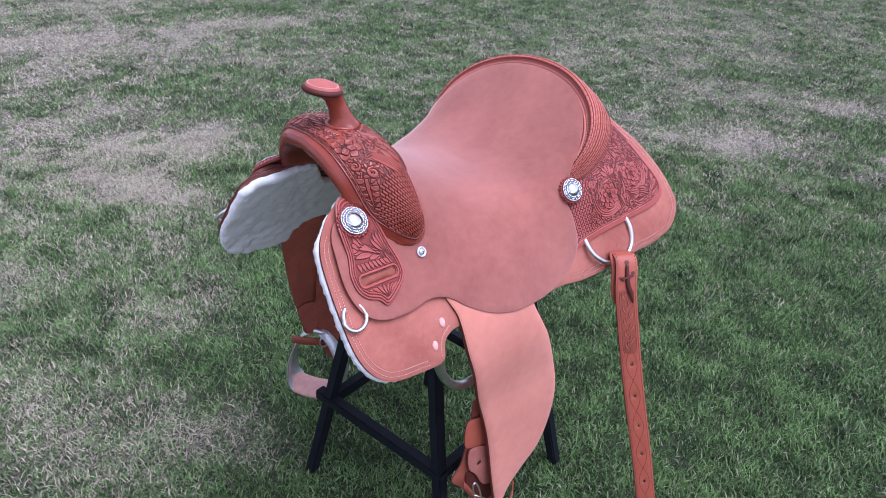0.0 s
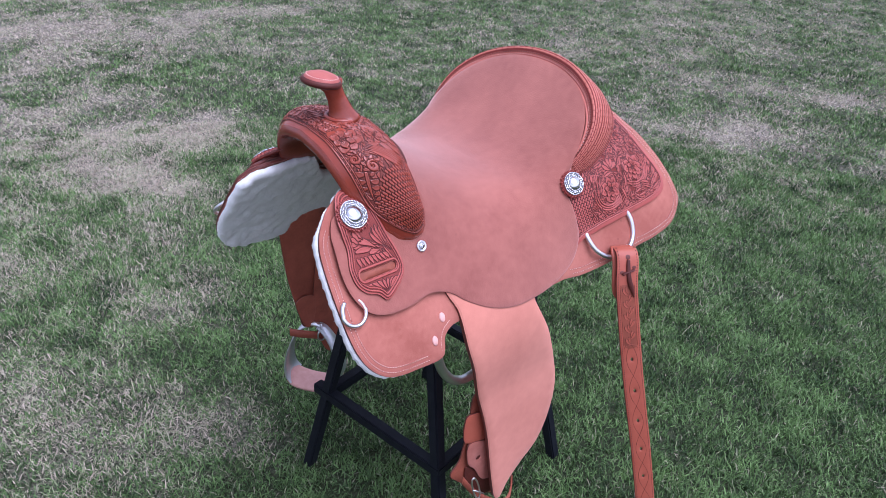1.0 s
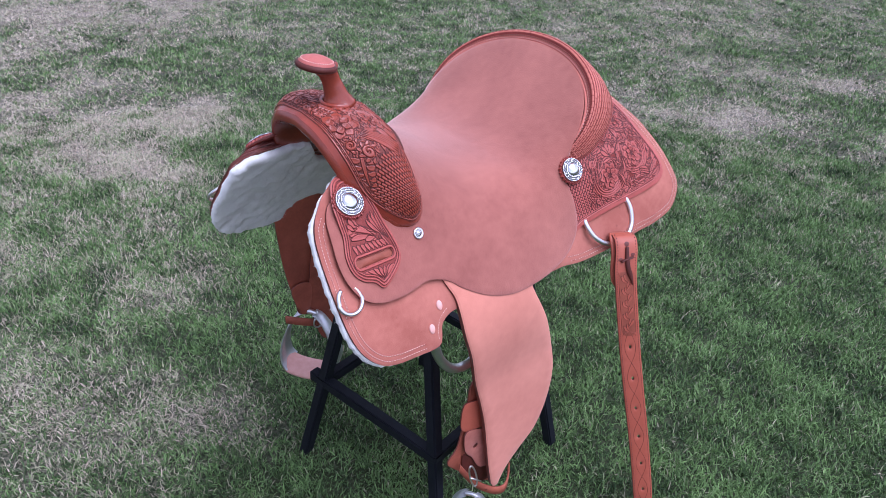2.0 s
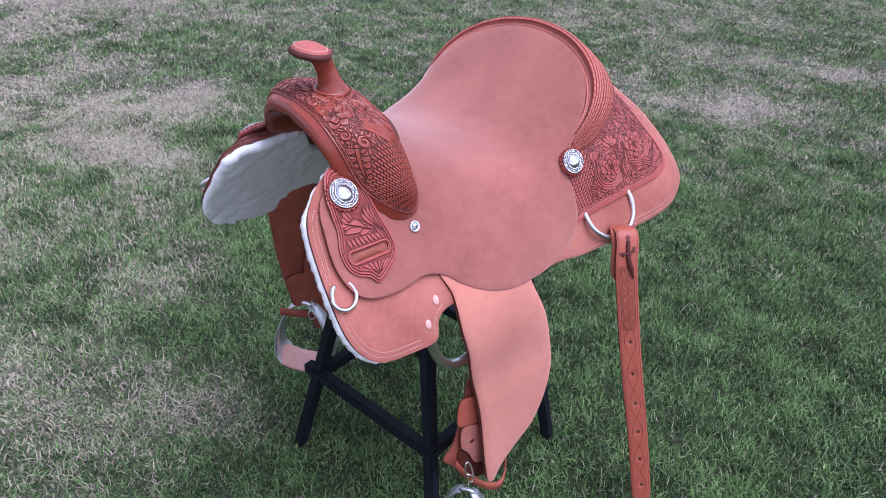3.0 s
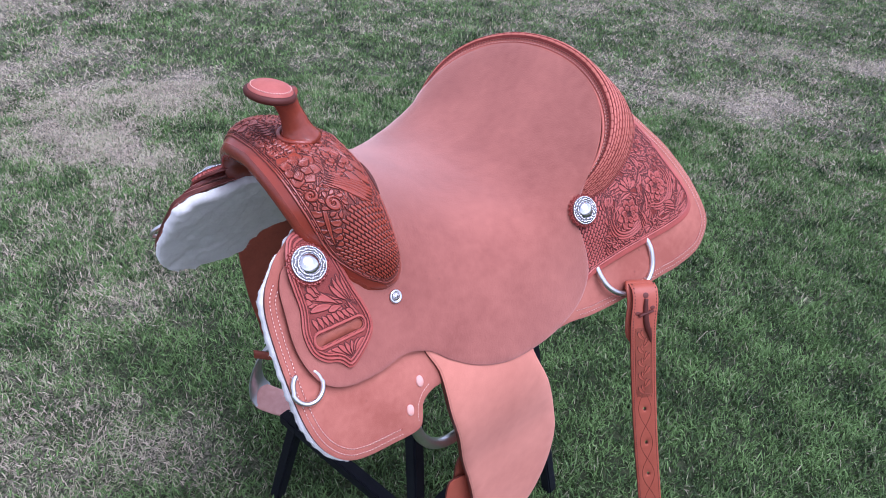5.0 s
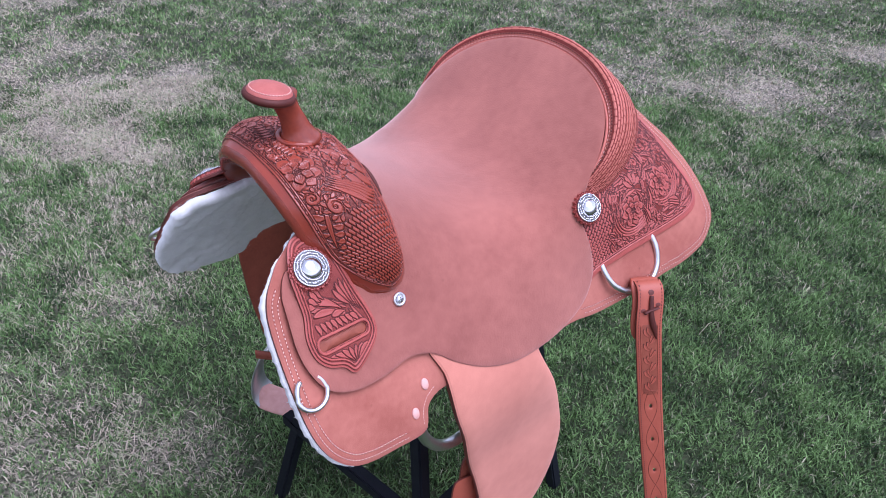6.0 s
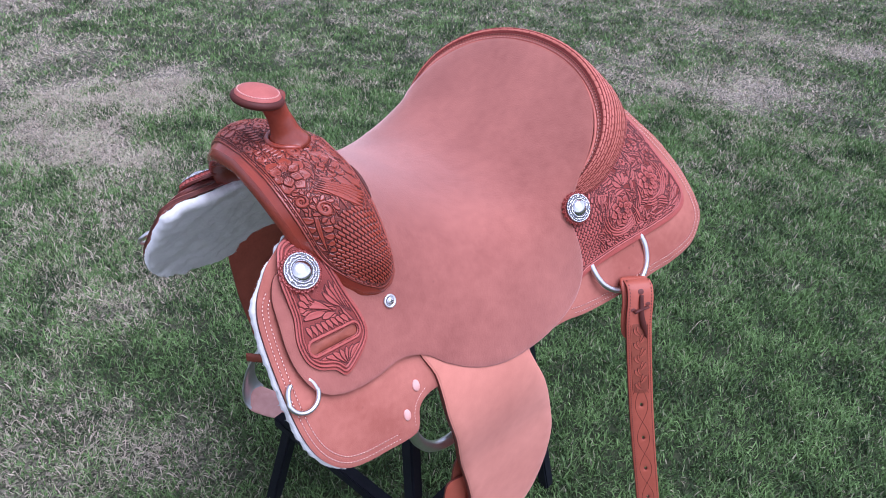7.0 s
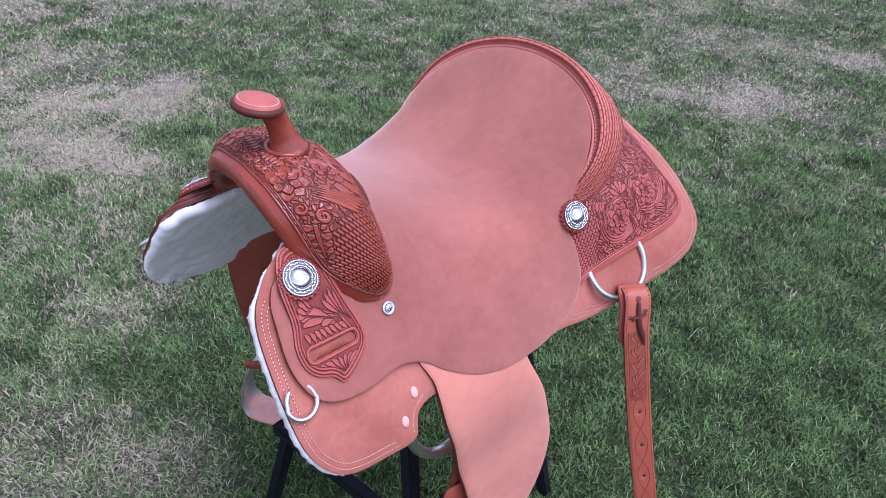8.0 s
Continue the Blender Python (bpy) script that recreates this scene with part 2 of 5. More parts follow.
def sheet(name, outline, F, side, base, thick, step, mat, parent, label="", holes=(), round_edge=0.0025, wobble=0.0, wobble_scale=40.0, edge=None):
    """A sheet of leather cut to an outline on a surface, with thickness and a rounded edge. side: +1 or -1, which way the normal goes out."""
    from mathutils.geometry import delaunay_2d_cdt
    loops = [np.array(outline)] + [np.array(h) for h in holes]
    pts, edges = [], []
    for loop in loops:
        k = len(pts)
        pts += [tuple(q) for q in loop]
        edges += [(k + i, k + (i + 1) % len(loop)) for i in range(len(loop))]
    rim = len(pts)
    lo, hi = loops[0].min(0), loops[0].max(0)
    gx, gy = np.arange(lo[0], hi[0], step), np.arange(lo[1], hi[1], step * 0.87)
    grid = np.array([(x + (j % 2) * step / 2, y) for j, y in enumerate(gy) for x in gx])
    grid = grid[inside(loops[0], grid)]
    near = np.min([edge_distance(l, grid) for l in loops], 0)
    for l in loops[1:]:
        near[inside(l, grid)] = 0
    grid = grid[near > step * 0.55 + round_edge]
    ring = []
    for m, l in enumerate(loops):
        tang = np.roll(l, -1, 0) - np.roll(l, 1, 0)
        nor = np.stack([-tang[:, 1], tang[:, 0]], 1) / (np.linalg.norm(tang, axis=1)[:, None] + 1e-12)
        for sgn in (1, -1):
            q = l + sgn * nor * round_edge
            ok = inside(loops[0], q) & (edge_distance(l, q) > round_edge * 0.8)
            for h in loops[1:]:
                ok &= ~inside(h, q)
            ring += [tuple(v) for v in q[ok]]
    pts += ring + [tuple(q) for q in grid]
    vs, _, fs, orig, _, _ = delaunay_2d_cdt([Vector(q) for q in pts], edges, [], 1, 1e-7)
    vs = np.array([tuple(v) for v in vs])
    onrim = np.array([any(o < rim for o in os) for os in orig])
    tri = [f for f in fs]
    if holes:
        mid = np.array([vs[list(f)].mean(0) for f in tri])
        bad = np.zeros(len(tri), bool)
        for h in loops[1:]:
            bad |= inside(h, mid)
        tri = [f for f, b in zip(tri, bad) if not b]
    top, bottom = [], []
    for q, r in zip(vs, onrim):
        p, n = frame_at(F, q[0], q[1])
        n = n * side
        extra = 0.0
        if wobble:
            extra = wobble * (0.35 if r else 1.0) * (0.6 * noise.noise(Vector(p) * wobble_scale) + 0.6 * noise.noise(Vector(p) * wobble_scale * 0.37) + 0.45 * noise.noise(Vector(p) * wobble_scale * 2.3))
        top.append(p + n * (base + thick * (0.85 if r else 1.0) + extra))
        bottom.append(p + n * (base + (thick * 0.15 if r else 0.0) + extra))
    k = len(vs)
    count = {}
    for f in tri:
        for a, b in zip(f, (f[1], f[2], f[0])):
            count[(a, b)] = count.get((a, b), 0) + 1
    faces = [tuple(f) for f in tri] + [tuple(k + i for i in reversed(f)) for f in tri]
    faces += [(b, a, k + a, k + b) for (a, b) in count if (b, a) not in count]
    me_ob = link(name, top + bottom, faces, mat, parent, label)
    bm = bmesh.new()
    bm.from_mesh(me_ob.data)
    bmesh.ops.recalc_face_normals(bm, faces=bm.faces)
    bm.to_mesh(me_ob.data)
    bm.free()
    if edge:
        me_ob.data.polygons.foreach_set("use_smooth", 2 * [not any(onrim[i] for i in f) for f in tri] + [False] * (len(faces) - 2 * len(tri)))
    if edge:
        me_ob.data.materials.append(edge)
        me_ob.data.polygons.foreach_set("material_index", np.r_[np.zeros(2 * len(tri)), np.ones(len(faces) - 2 * len(tri))].astype(np.int32))
    return me_ob


def tube(points, radius, sides=8, closed=False, flat=1.0, ends=True):
    """Verts and faces of a round bar along a line. radius: a number or one a point."""
    p = np.array(points, float)
    n = len(p)
    rad = np.full(n, radius) if np.isscalar(radius) else np.array(radius)
    tang = (np.roll(p, -1, 0) - np.roll(p, 1, 0)) if closed else np.gradient(p, axis=0)
    tang /= np.linalg.norm(tang, axis=1)[:, None] + 1e-12
    ref = np.array([0, 0, 1.0]) if abs(tang[0][2]) < 0.9 else np.array([1.0, 0, 0])
    verts, faces = [], []
    u = np.cross(tang[0], ref)
    for i in range(n):
        u = u - tang[i] * (u @ tang[i])
        u /= np.linalg.norm(u) + 1e-12
        w = np.cross(tang[i], u)
        for k in range(sides):
            a = 2 * math.pi * k / sides
            verts.append(p[i] + rad[i] * (math.cos(a) * u + flat * math.sin(a) * w))
    for i in range(n if closed else n - 1):
        j = (i + 1) % n
        for k in range(sides):
            l = (k + 1) % sides
            faces.append((i * sides + k, i * sides + l, j * sides + l, j * sides + k))
    if not closed and ends:
        faces.append(tuple(reversed(range(sides))))
        faces.append(tuple((n - 1) * sides + k for k in range(sides)))
    return verts, faces


def join(*pieces):
    verts, faces = [], []
    for v, f in pieces:
        k = len(verts)
        verts += list(v)
        faces += [tuple(i + k for i in q) for q in f]
    return verts, faces


def grid_faces(rows, cols, close_rows=False, close_cols=False):
    out = []
    for i in range(rows if close_rows else rows - 1):
        for j in range(cols if close_cols else cols - 1):
            a, b = (i + 1) % rows, (j + 1) % cols
            out.append((i * cols + j, i * cols + b, a * cols + b, a * cols + j))
    return out


def lathe(profile, sides=40):
    """Verts and faces turned about z from (radius, height) pairs."""
    verts, faces = [], []
    for r, h in profile:
        verts += [(r * math.cos(2 * math.pi * k / sides), r * math.sin(2 * math.pi * k / sides), h) for k in range(sides)]
    faces = grid_faces(len(profile), sides, close_cols=True)
    faces.append(tuple(range(sides)))
    faces.append(tuple(reversed([(len(profile) - 1) * sides + k for k in range(sides)])))
    return verts, faces


def on_surface(F, u, v, side, lift=0.0, turn=0.0):
    """A pose that sits on a surface with z going out."""
    p, n = frame_at(F, u, v)
    n = Vector(n * side)
    up = Vector((0, 0, 1))
    x = up.cross(n).normalized()
    y = n.cross(x)
    m = Matrix((x, y, n)).transposed().to_4x4()
    m.translation = Vector(p) + n * lift
    return m @ pose(0, 0, 0, 0, 0, turn)


# ---- the saddle's forms: x runs to the rear, y to the off side ----


def centre(x):
    return 0.045 * max(x, -0.1)


SIDE_X = [-.12, -.05, .1, .2, .3, .41, .53, .65, .78]
SIDE_Z = [.48, .54, .58, .62, .66, .70, .74, .775, .80, .82, .84]
SIDE_Y = [
    spline(SIDE_Z, [.275, .257, .241, .220, .195, .165, .135, .110, .075, .055, .030]),
    spline(SIDE_Z, [.275, .257, .241, .220, .195, .165, .135, .110, .075, .055, .030]),
    spline(SIDE_Z, [.268, .248, .232, .212, .184, .156, .131, .105, .075, .055, .030]),
    spline(SIDE_Z, [.270, .250, .235, .215, .190, .156, .126, .100, .075, .055, .030]),
    spline(SIDE_Z, [.270, .250, .235, .216, .195, .166, .132, .100, .075, .055, .030]),
    spline(SIDE_Z, [.270, .250, .235, .216, .200, .186, .160, .120, .080, .040, .000]),
    spline(SIDE_Z, [.280, .266, .256, .240, .214, .198, .172, .125, .075, .010, .000]),
    spline(SIDE_Z, [.290, .276, .266, .252, .234, .200, .165, .125, .070, .005, .000]),
    spline(SIDE_Z, [.290, .276, .266, .252, .234, .200, .165, .125, .070, .005, .000]),
]


WIDTH_X, WIDTH_Z = np.arange(-.13, .80, .004), np.arange(.44, .87, .0025)
WIDTH = np.array([[float(f(z)) for f in SIDE_Y] for z in WIDTH_Z])
WIDTH = np.array([[float(g(x)) for x in WIDTH_X] for g in (spline(SIDE_X, row) for row in WIDTH)])


def half_width(x, z):
    """Half the saddle's width over the bars, read from the smooth forms above."""
    i, j = (x + .13) / .004, (z - .44) / .0025
    a, b = int(min(max(i, 0), len(WIDTH_X) - 2)), int(min(max(j, 0), len(WIDTH_Z) - 2))
    f, g = i - a, j - b
    lo = WIDTH[b, a] * (1 - f) + WIDTH[b, a + 1] * f
    hi = WIDTH[b + 1, a] * (1 - f) + WIDTH[b + 1, a + 1] * f
    return float(lo * (1 - g) + hi * g)


def near_side(x, z):
    return (x, -half_width(x, z), z)


def off_side(x, z):
    return (x, 2 * centre(x) + half_width(x, z), z)


HIP_Z = spline([-.06, .05, .11, .20, .30, .36, .42], [.80, .79, .765, .728, .712, .725, .752])
SEAT_X = spline([.11, .16, .20, .25, .30, .34, .37, .39, .41], [.125, .175, .215, .265, .320, .380, .435, .480, .530])
SEAT_Z = spline([.11, .16, .20, .25, .30, .34, .37, .39, .41], [.830, .800, .775, .752, .742, .750, .782, .822, .869])
RIM = radians(106)


def seat_surface(a, w):
    """The seat from its middle (w = 0) over the hips (w = 0.15) and down the sides."""
    s, w = (-1 if w < 0 else 1), abs(w)
    hz = float(HIP_Z(a))
    if w > 0.15:
        z = hz - (w - 0.15)
        return off_side(a, z) if s < 0 else near_side(a, z)
    full = radians(90) + (RIM - radians(90)) * min(max((a - 0.32) / 0.09, 0), 1) ** 2
    phi = w / 0.15 * full
    k = (1 - math.cos(phi)) / (1 - math.cos(full))
    cx, cz = float(SEAT_X(a)), float(SEAT_Z(a))
    hy = half_width(a, hz) + centre(a)
    x, z = cx + (a - cx) * k, cz + (hz - cz) * k
    return (x, centre(a) - s * hy * math.sin(phi) / math.sin(full), z)


def soft_seat(a, w):
    """The seat with the turn over the hips eased."""
    d = .042
    p = np.zeros(3)
    for k, f in ((-1, .12), (-.5, .23), (0, .30), (.5, .23), (1, .12)):
        p += f * np.array(seat_surface(a, w + k * d))
    ease = min(max((.41 - a) / .03, 0), 1) * min(max((abs(w) - .02) / .04, 0), 1)
    return tuple(p * ease + np.array(seat_surface(a, w)) * (1 - ease))


saddle = tagged(new("saddle"), "tan roughout leather western saddle with floral tooling on a black stand", "saddle")

# skirts
SKIRT = [(.03, .783), (-.020, .783), (-.048, .767), (-.057, .743), (-.061, .70), (-.061, .655), (-.055, .622), (-.042, .598), (-.021, .580),
         (.006, .571), (.040, .566), (.071, .562), (.087, .564), (.093, .576), (.097, .589), (.108, .597), (.126, .601), (.17, .60), (.25, .588), (.354, .588),
         (.410, .582), (.466, .587), (.539, .602), (.584, .607), (.634, .620), (.659, .648), (.665, .674), (.661, .706), (.642, .746), (.622, .778), (.608, .805),
         (.58, .815), (.50, .790), (.43, .735), (.40, .700), (.30, .680), (.2, .690), (.12, .72), (.08, .775)]


def fringe(line, F, sd, parent, n, seed):
    """Stray wool fibres along the cut edge of the fleece."""
    rnd = random.Random(seed)
    verts, faces = [], []
    tang = np.roll(line, -1, 0) - np.roll(line, 1, 0)
    nor = np.stack([tang[:, 1], -tang[:, 0]], 1) / (np.linalg.norm(tang, axis=1)[:, None] + 1e-9)
    if inside(line, (line[5] + nor[5] * .004)[None])[0]:
        nor = -nor
    for _ in range(n):
        i = rnd.randrange(len(line))
        q, o = line[i], nor[i]
        if q[0] > .13 and not q[0] > .36:
            continue
        p, nn = frame_at(F, q[0], q[1])
        e = np.array(F(q[0] + o[0] * .004, q[1] + o[1] * .004)) - p
        e /= np.linalg.norm(e) + 1e-9
        side_dir = np.cross(nn, e)
        at = p + nn * sd * rnd.uniform(-.021, -.0085) - e * .002
        way = e * rnd.uniform(.5, 1) + side_dir * rnd.uniform(-.9, .9) + nn * sd * rnd.uniform(-.6, .15)
        way /= np.linalg.norm(way)
        ln, w = rnd.uniform(.0014, .0034), rnd.uniform(.0002, .0005)
        cr = np.cross(way, nn)
        cr /= np.linalg.norm(cr) + 1e-9
        bend = np.array([rnd.uniform(-1, 1), rnd.uniform(-1, 1), rnd.uniform(-1.2, .4)]) * ln * .35
        k = len(verts)
        verts += [at - cr * w, at + cr * w, at + way * ln * .6 + cr * w + bend * .4, at + way * ln * .6 - cr * w + bend * .4, at + way * ln + bend]
        faces += [(k, k + 1, k + 2, k + 3), (k + 3, k + 2, k + 4)]
    return link("wool_fringe", verts, faces, FLEECE, parent, "stray wool fibres")


NEAR_SKIRT = [(.03, .802), (-.010, .791), (-.030, .782)] + SKIRT[2:-1] + [(.08, .79)]
skirt_line = rounded(SKIRT, 0.006)


def ragged(corners):
    """The fleece's own outline: a little proud in front, with an uneven edge."""
    l = rounded([(x - 0.0015 if x < 0.0 else x, z - (0.002 if z < 0.7 and x < .05 else 0)) for x, z in corners], 0.004)
    return np.array([q + 0.0024 * np.array((noise.noise(Vector((q[0] * 140, q[1] * 140, 0))), noise.noise(Vector((q[0] * 140, q[1] * 140, 5))))) for q in l])


for F, sd, corners in ((near_side, 1, NEAR_SKIRT), (off_side, -1, SKIRT)):
    sheet("skirt", rounded(corners, .006), F, sd, -0.008, 0.006, 0.016, SKIRTING, saddle, "stitched tan leather skirt", edge=EDGE_LEATHER)
    rag = ragged(corners)
    lining = sheet("fleece_lining", rag, F, sd, -0.0225, 0.0145, 0.0065, FLEECE, saddle, "cream woolly fleece lining", round_edge=0.005, wobble=0.008 if sd < 0 else 0.004, wobble_scale=55)
    fringe(rag, F, sd, lining, 2600, 3)

# seat with its jockeys
JOCKEY = [(.002, .784), (-.022, .779), (-.034, .765), (-.039, .739), (-.042, .713), (-.039, .691), (-.028, .670), (-.009, .657), (.018, .650), (.052, .648),
          (.089, .651), (.113, .646), (.131, .637), (.147, .624), (.185, .603), (.231, .589), (.285, .587), (.327, .592), (.362, .601), (.391, .618), (.408, .644),
          (.409, .672), (.402, .708)]
side_w = [(x, 0.15 + float(HIP_Z(x)) - z) for x, z in JOCKEY]
half = side_w + [(.397, .175), (.397, .155), (.405, .115), (.41, .05)]
seat_out = [(.115, .158), (.06, .17)] + half + [(.41, 0)] + [(a, -w) for a, w in reversed(half)] + [(.06, -.17), (.115, -.158), (.112, -.08), (.11, 0), (.112, .08)]
seat = sheet("seat", rounded(seat_out, 0.006), soft_seat, -1, 0.002, 0.005, 0.009, ROUGHOUT, saddle, "smooth pinkish tan roughout seat and jockeys", round_edge=0.0016, edge=EDGE_LEATHER)
# ease the hide over the tree
bm = bmesh.new()
bm.from_mesh(seat.data)
rim = {v for f in bm.faces if f.material_index for v in f.verts}
rim |= {e.other_vert(v) for v in list(rim) for e in v.link_edges}
ease = [v for v in bm.verts if v not in rim]
for _ in range(14):
    bmesh.ops.smooth_vert(bm, verts=ease, factor=0.5, use_axis_x=True, use_axis_y=True, use_axis_z=True)
front = [v for v in ease if .09 < v.co.x < .32 and v.co.z > .70]
for _ in range(160):
    bmesh.ops.smooth_vert(bm, verts=front, factor=0.5, use_axis_x=True, use_axis_y=True, use_axis_z=True)
bm.to_mesh(seat.data)
bm.free()

# cantle: the stamped back between the rim and the rear jockeys
OUT_X = spline([0, 30, 45, 60, 75, 90, 106], [.615, .602, .579, .543, .505, .462, .414])
OUT_Z = spline([0, 30, 45, 60, 75, 90, 106], [.822, .800, .787, .772, .760, .748, .742])


def cantle_surface(deg, t):
    """deg: round the rim; t: 0 at the seat's rim to 1 at the rear jockey."""
    s = -1 if deg > 0 else 1
    d = abs(deg)
    r = radians(d)
    c = 0.0185
    rim = np.array([.775 + .094 * math.cos(r) - .341, s * (.176 * math.sin(r)), .775 + .094 * math.cos(r)])
    lift = np.array([.0, s * .007 * math.sin(r), .003 + .006 * math.cos(r)])
    ox, oz = float(OUT_X(d)), float(OUT_Z(d))
    out = np.array([ox, s * (half_width(ox, oz) + centre(ox) + 0.007) * min(d / 30, 1) , oz])
    bulge = 1 - (d / 106) ** 2
    top = rim + lift + np.array([.013, s * .010 * math.sin(r), .008]) * bulge
    mid = rim * .45 + out * .55 + lift * .5 + np.array([.006, s * .012 * math.sin(r), .010]) * bulge
    p = [rim, top, mid, out]
    q = [np.array(v) for v in p]
    f = t * 3
    i = min(int(f), 2)
    f -= i
    a, b, cc, dd = q[max(i - 1, 0)], q[i], q[i + 1], q[min(i + 2, 3)]
    v = 0.5 * (2 * b + f * (cc - a) + f * f * (2 * a - 5 * b + 4 * cc - dd) + f**3 * (3 * b - 3 * cc + dd - a))
    return (v[0], c + v[1], v[2])


rows, cols = 73, 17
cv = [cantle_surface(-105 + 210 * i / (rows - 1), j / (cols - 1)) for i in range(rows) for j in range(cols)]
cantle_back = link("cantle_back", cv, grid_faces(rows, cols), CANTLE_LEATHER, saddle, "basket stamped leather cantle back")

# rear jockeys
REAR = [(.398, .735), (.45, .757), (.52, .788), (.585, .807), (.599, .795), (.602, .781), (.612, .749), (.632, .714), (.637, .695), (.630, .680), (.611, .670), (.585, .664),
        (.537, .656), (.478, .648), (.426, .639), (.395, .634), (.39, .69)]
for F, sd in ((near_side, 1), (off_side, -1)):
    rear_jockey = sheet("rear_jockey", rounded(REAR, 0.006), F, sd, -0.001, 0.0045, 0.012, TOOLED, saddle, "floral tooled rear jockey", edge=EDGE_LEATHER)

# fork: an arch with swells
FORK_S = [0, .25, .5, .7, .85, .95, .985, 1]
FRONT = spline(FORK_S, [(.000, 0, .868), (.000, .052, .858), (.010, .088, .825), (.025, .108, .785), (.041, .125, .764), (.064, .142, .741), (.077, .148, .731), (.092, .150, .726)])
REARE = spline(FORK_S, [(.118, 0, .858), (.124, .055, .838), (.126, .099, .802), (.123, .126, .772), (.121, .138, .752), (.115, .1455, .734), (.106, .149, .728), (.0935, .150, .726)])
CROWN = spline(FORK_S, [(.055, 0, .876), (.058, .060, .872), (.062, .110, .842), (.072, .138, .795), (.083, .151, .766), (.090, .154, .741), (.092, .153, .731), (.0928, .1503, .726)])


def fork_surface(s, w):
    """s: -1 at the off foot to 1 at the near foot; w: 0 at the front lip to 1 at the rear edge."""
    k = abs(s)
    a, b, c = FRONT(k), CROWN(k), REARE(k)
    t = 2 * b - 0.5 * (a + c)
    p = a * (1 - w) ** 2 + 2 * t * w * (1 - w) + c * w * w
    return (p[0], -p[1] if s > 0 else p[1], p[2])


rows, cols = 61, 21
fv = [fork_surface(math.sin((-1 + 2 * i / (rows - 1)) * math.pi / 2), j / (cols - 1)) for i in range(rows) for j in range(cols)]
fork = link("fork", fv, grid_faces(rows, cols), FORK_LEATHER, saddle, "tooled leather fork with swells")
# the smooth lip that folds into the gullet
lip = []
for i in range(rows):
    s = math.sin((-1 + 2 * i / (rows - 1)) * math.pi / 2)
    p = np.array(fork_surface(s, 0.0))
    sg = 1 if p[1] > 0 else -1
    drop = 1 - abs(s) ** 4
    ins = np.array([0.0, -0.55 * p[1] / 0.1, -1.0])
    ins /= np.linalg.norm(ins)
    for d, back in ((0, 0), (.005, -.004), (.012, -.005), (.017, -.002), (.020, .012), (.021, .05), (.021, .11)):
        lip.append(p + ins * d * (0.3 + 0.7 * drop) + np.array([back, 0, 0]))
link("gullet_lip", lip, grid_faces(rows, 7), HORN_LEATHER, saddle, "smooth folded gullet leather")

# dark tubes drawn in for the shaded slit where the seat leaves the fork
for g in (1, -1):
    slit = [np.array(fork_surface(g * k, 1.0)) + np.array((.0005, 0, -.0005)) for k in np.linspace(.22, .42, 24)]
    link("hand_hole_edge", *tube(slit, .0030 * np.sin(np.linspace(.25, math.pi - .25, 24)), 10), DARK_LEATHER, saddle, "dark folded edge behind the fork")

# horn
neck = rounded([(.066, -.008, .872), (.062, -.006, .893), (.056, -.004, .912), (.050, -.003, .929)], 0.004, False)
nr = np.interp(np.linspace(0, 1, len(neck)), [0, .12, .3, .62, .85, 1], [.027, .0215, .0168, .0134, .0140, .018])
horn = link("horn", *tube(neck, nr, 24), HORN_LEATHER, saddle, "leather wrapped saddle horn")
cap_profile = [(.0, -.009), (.014, -.0085), (.023, -.006), (.0268, -.002), (.0274, .001), (.0268, .0040), (.0250, .0064), (.021, .0096), (.012, .0128), (.0, .0140)]
CAP_LEATHER = material("cap_leather", (0.46, 0.135, 0.105), 0.55, second=(0.36, 0.09, 0.07), scale=40, mix=0.5, bump=0.15, bump_scale=700, spec=0.3)
cap = link("horn_cap", *lathe(cap_profile, 40), CAP_LEATHER, horn, "stitched leather horn cap")
cap_rim = link("cap_rim", *tube([(.0264 * math.cos(a), .0264 * math.sin(a), -.0012) for a in np.linspace(0, 2 * math.pi, 48, endpoint=False)], .0050, 10, True), DARK_LEATHER, cap, "dark burnished rim")
cap.matrix_world = pose(.036, -.001, .935, 1, 11, 0) @ Matrix.Diagonal((.95, .95, .95, 1))

# fender
FENDER = [(.128, .66), (.1296, .615), (.133, .560), (.146, .510), (.159, .455), (.177, .395), (.191, .335), (.204, .25), (.214, .194), (.222, .165), (.235, .160), (.253, .19), (.285, .220),
          (.324, .252), (.349, .305), (.358, .367), (.348, .427), (.318, .509), (.285, .58), (.27, .64)]


def fender_surface(x, z):
    low = 0.240 + 0.04 * (.55 - z) + 0.05 * (x - .24) ** 2
    k = min(max((z - .42) / .24, 0), 1)
    k = k * k * (3 - 2 * k)
    return (x, -(low * (1 - k) + (half_width(x, z) + 0.002) * k), z)


FENDER_LEATHER = material("fender_leather", (0.64, 0.255, 0.182), 0.88, second=(0.48, 0.172, 0.120), scale=9, mix=0.42, bump=0.12, bump_scale=420, fine=60, spec=0.12, sheen=0.25)
fender = sheet("fender", rounded(FENDER, 0.008), fender_surface, 1, -0.010, 0.011, 0.015, FENDER_LEATHER, saddle, "pinkish tan leather fender", edge=EDGE_LEATHER)

# ---- tooling: raised leaves, flowers and weave on a surface ----


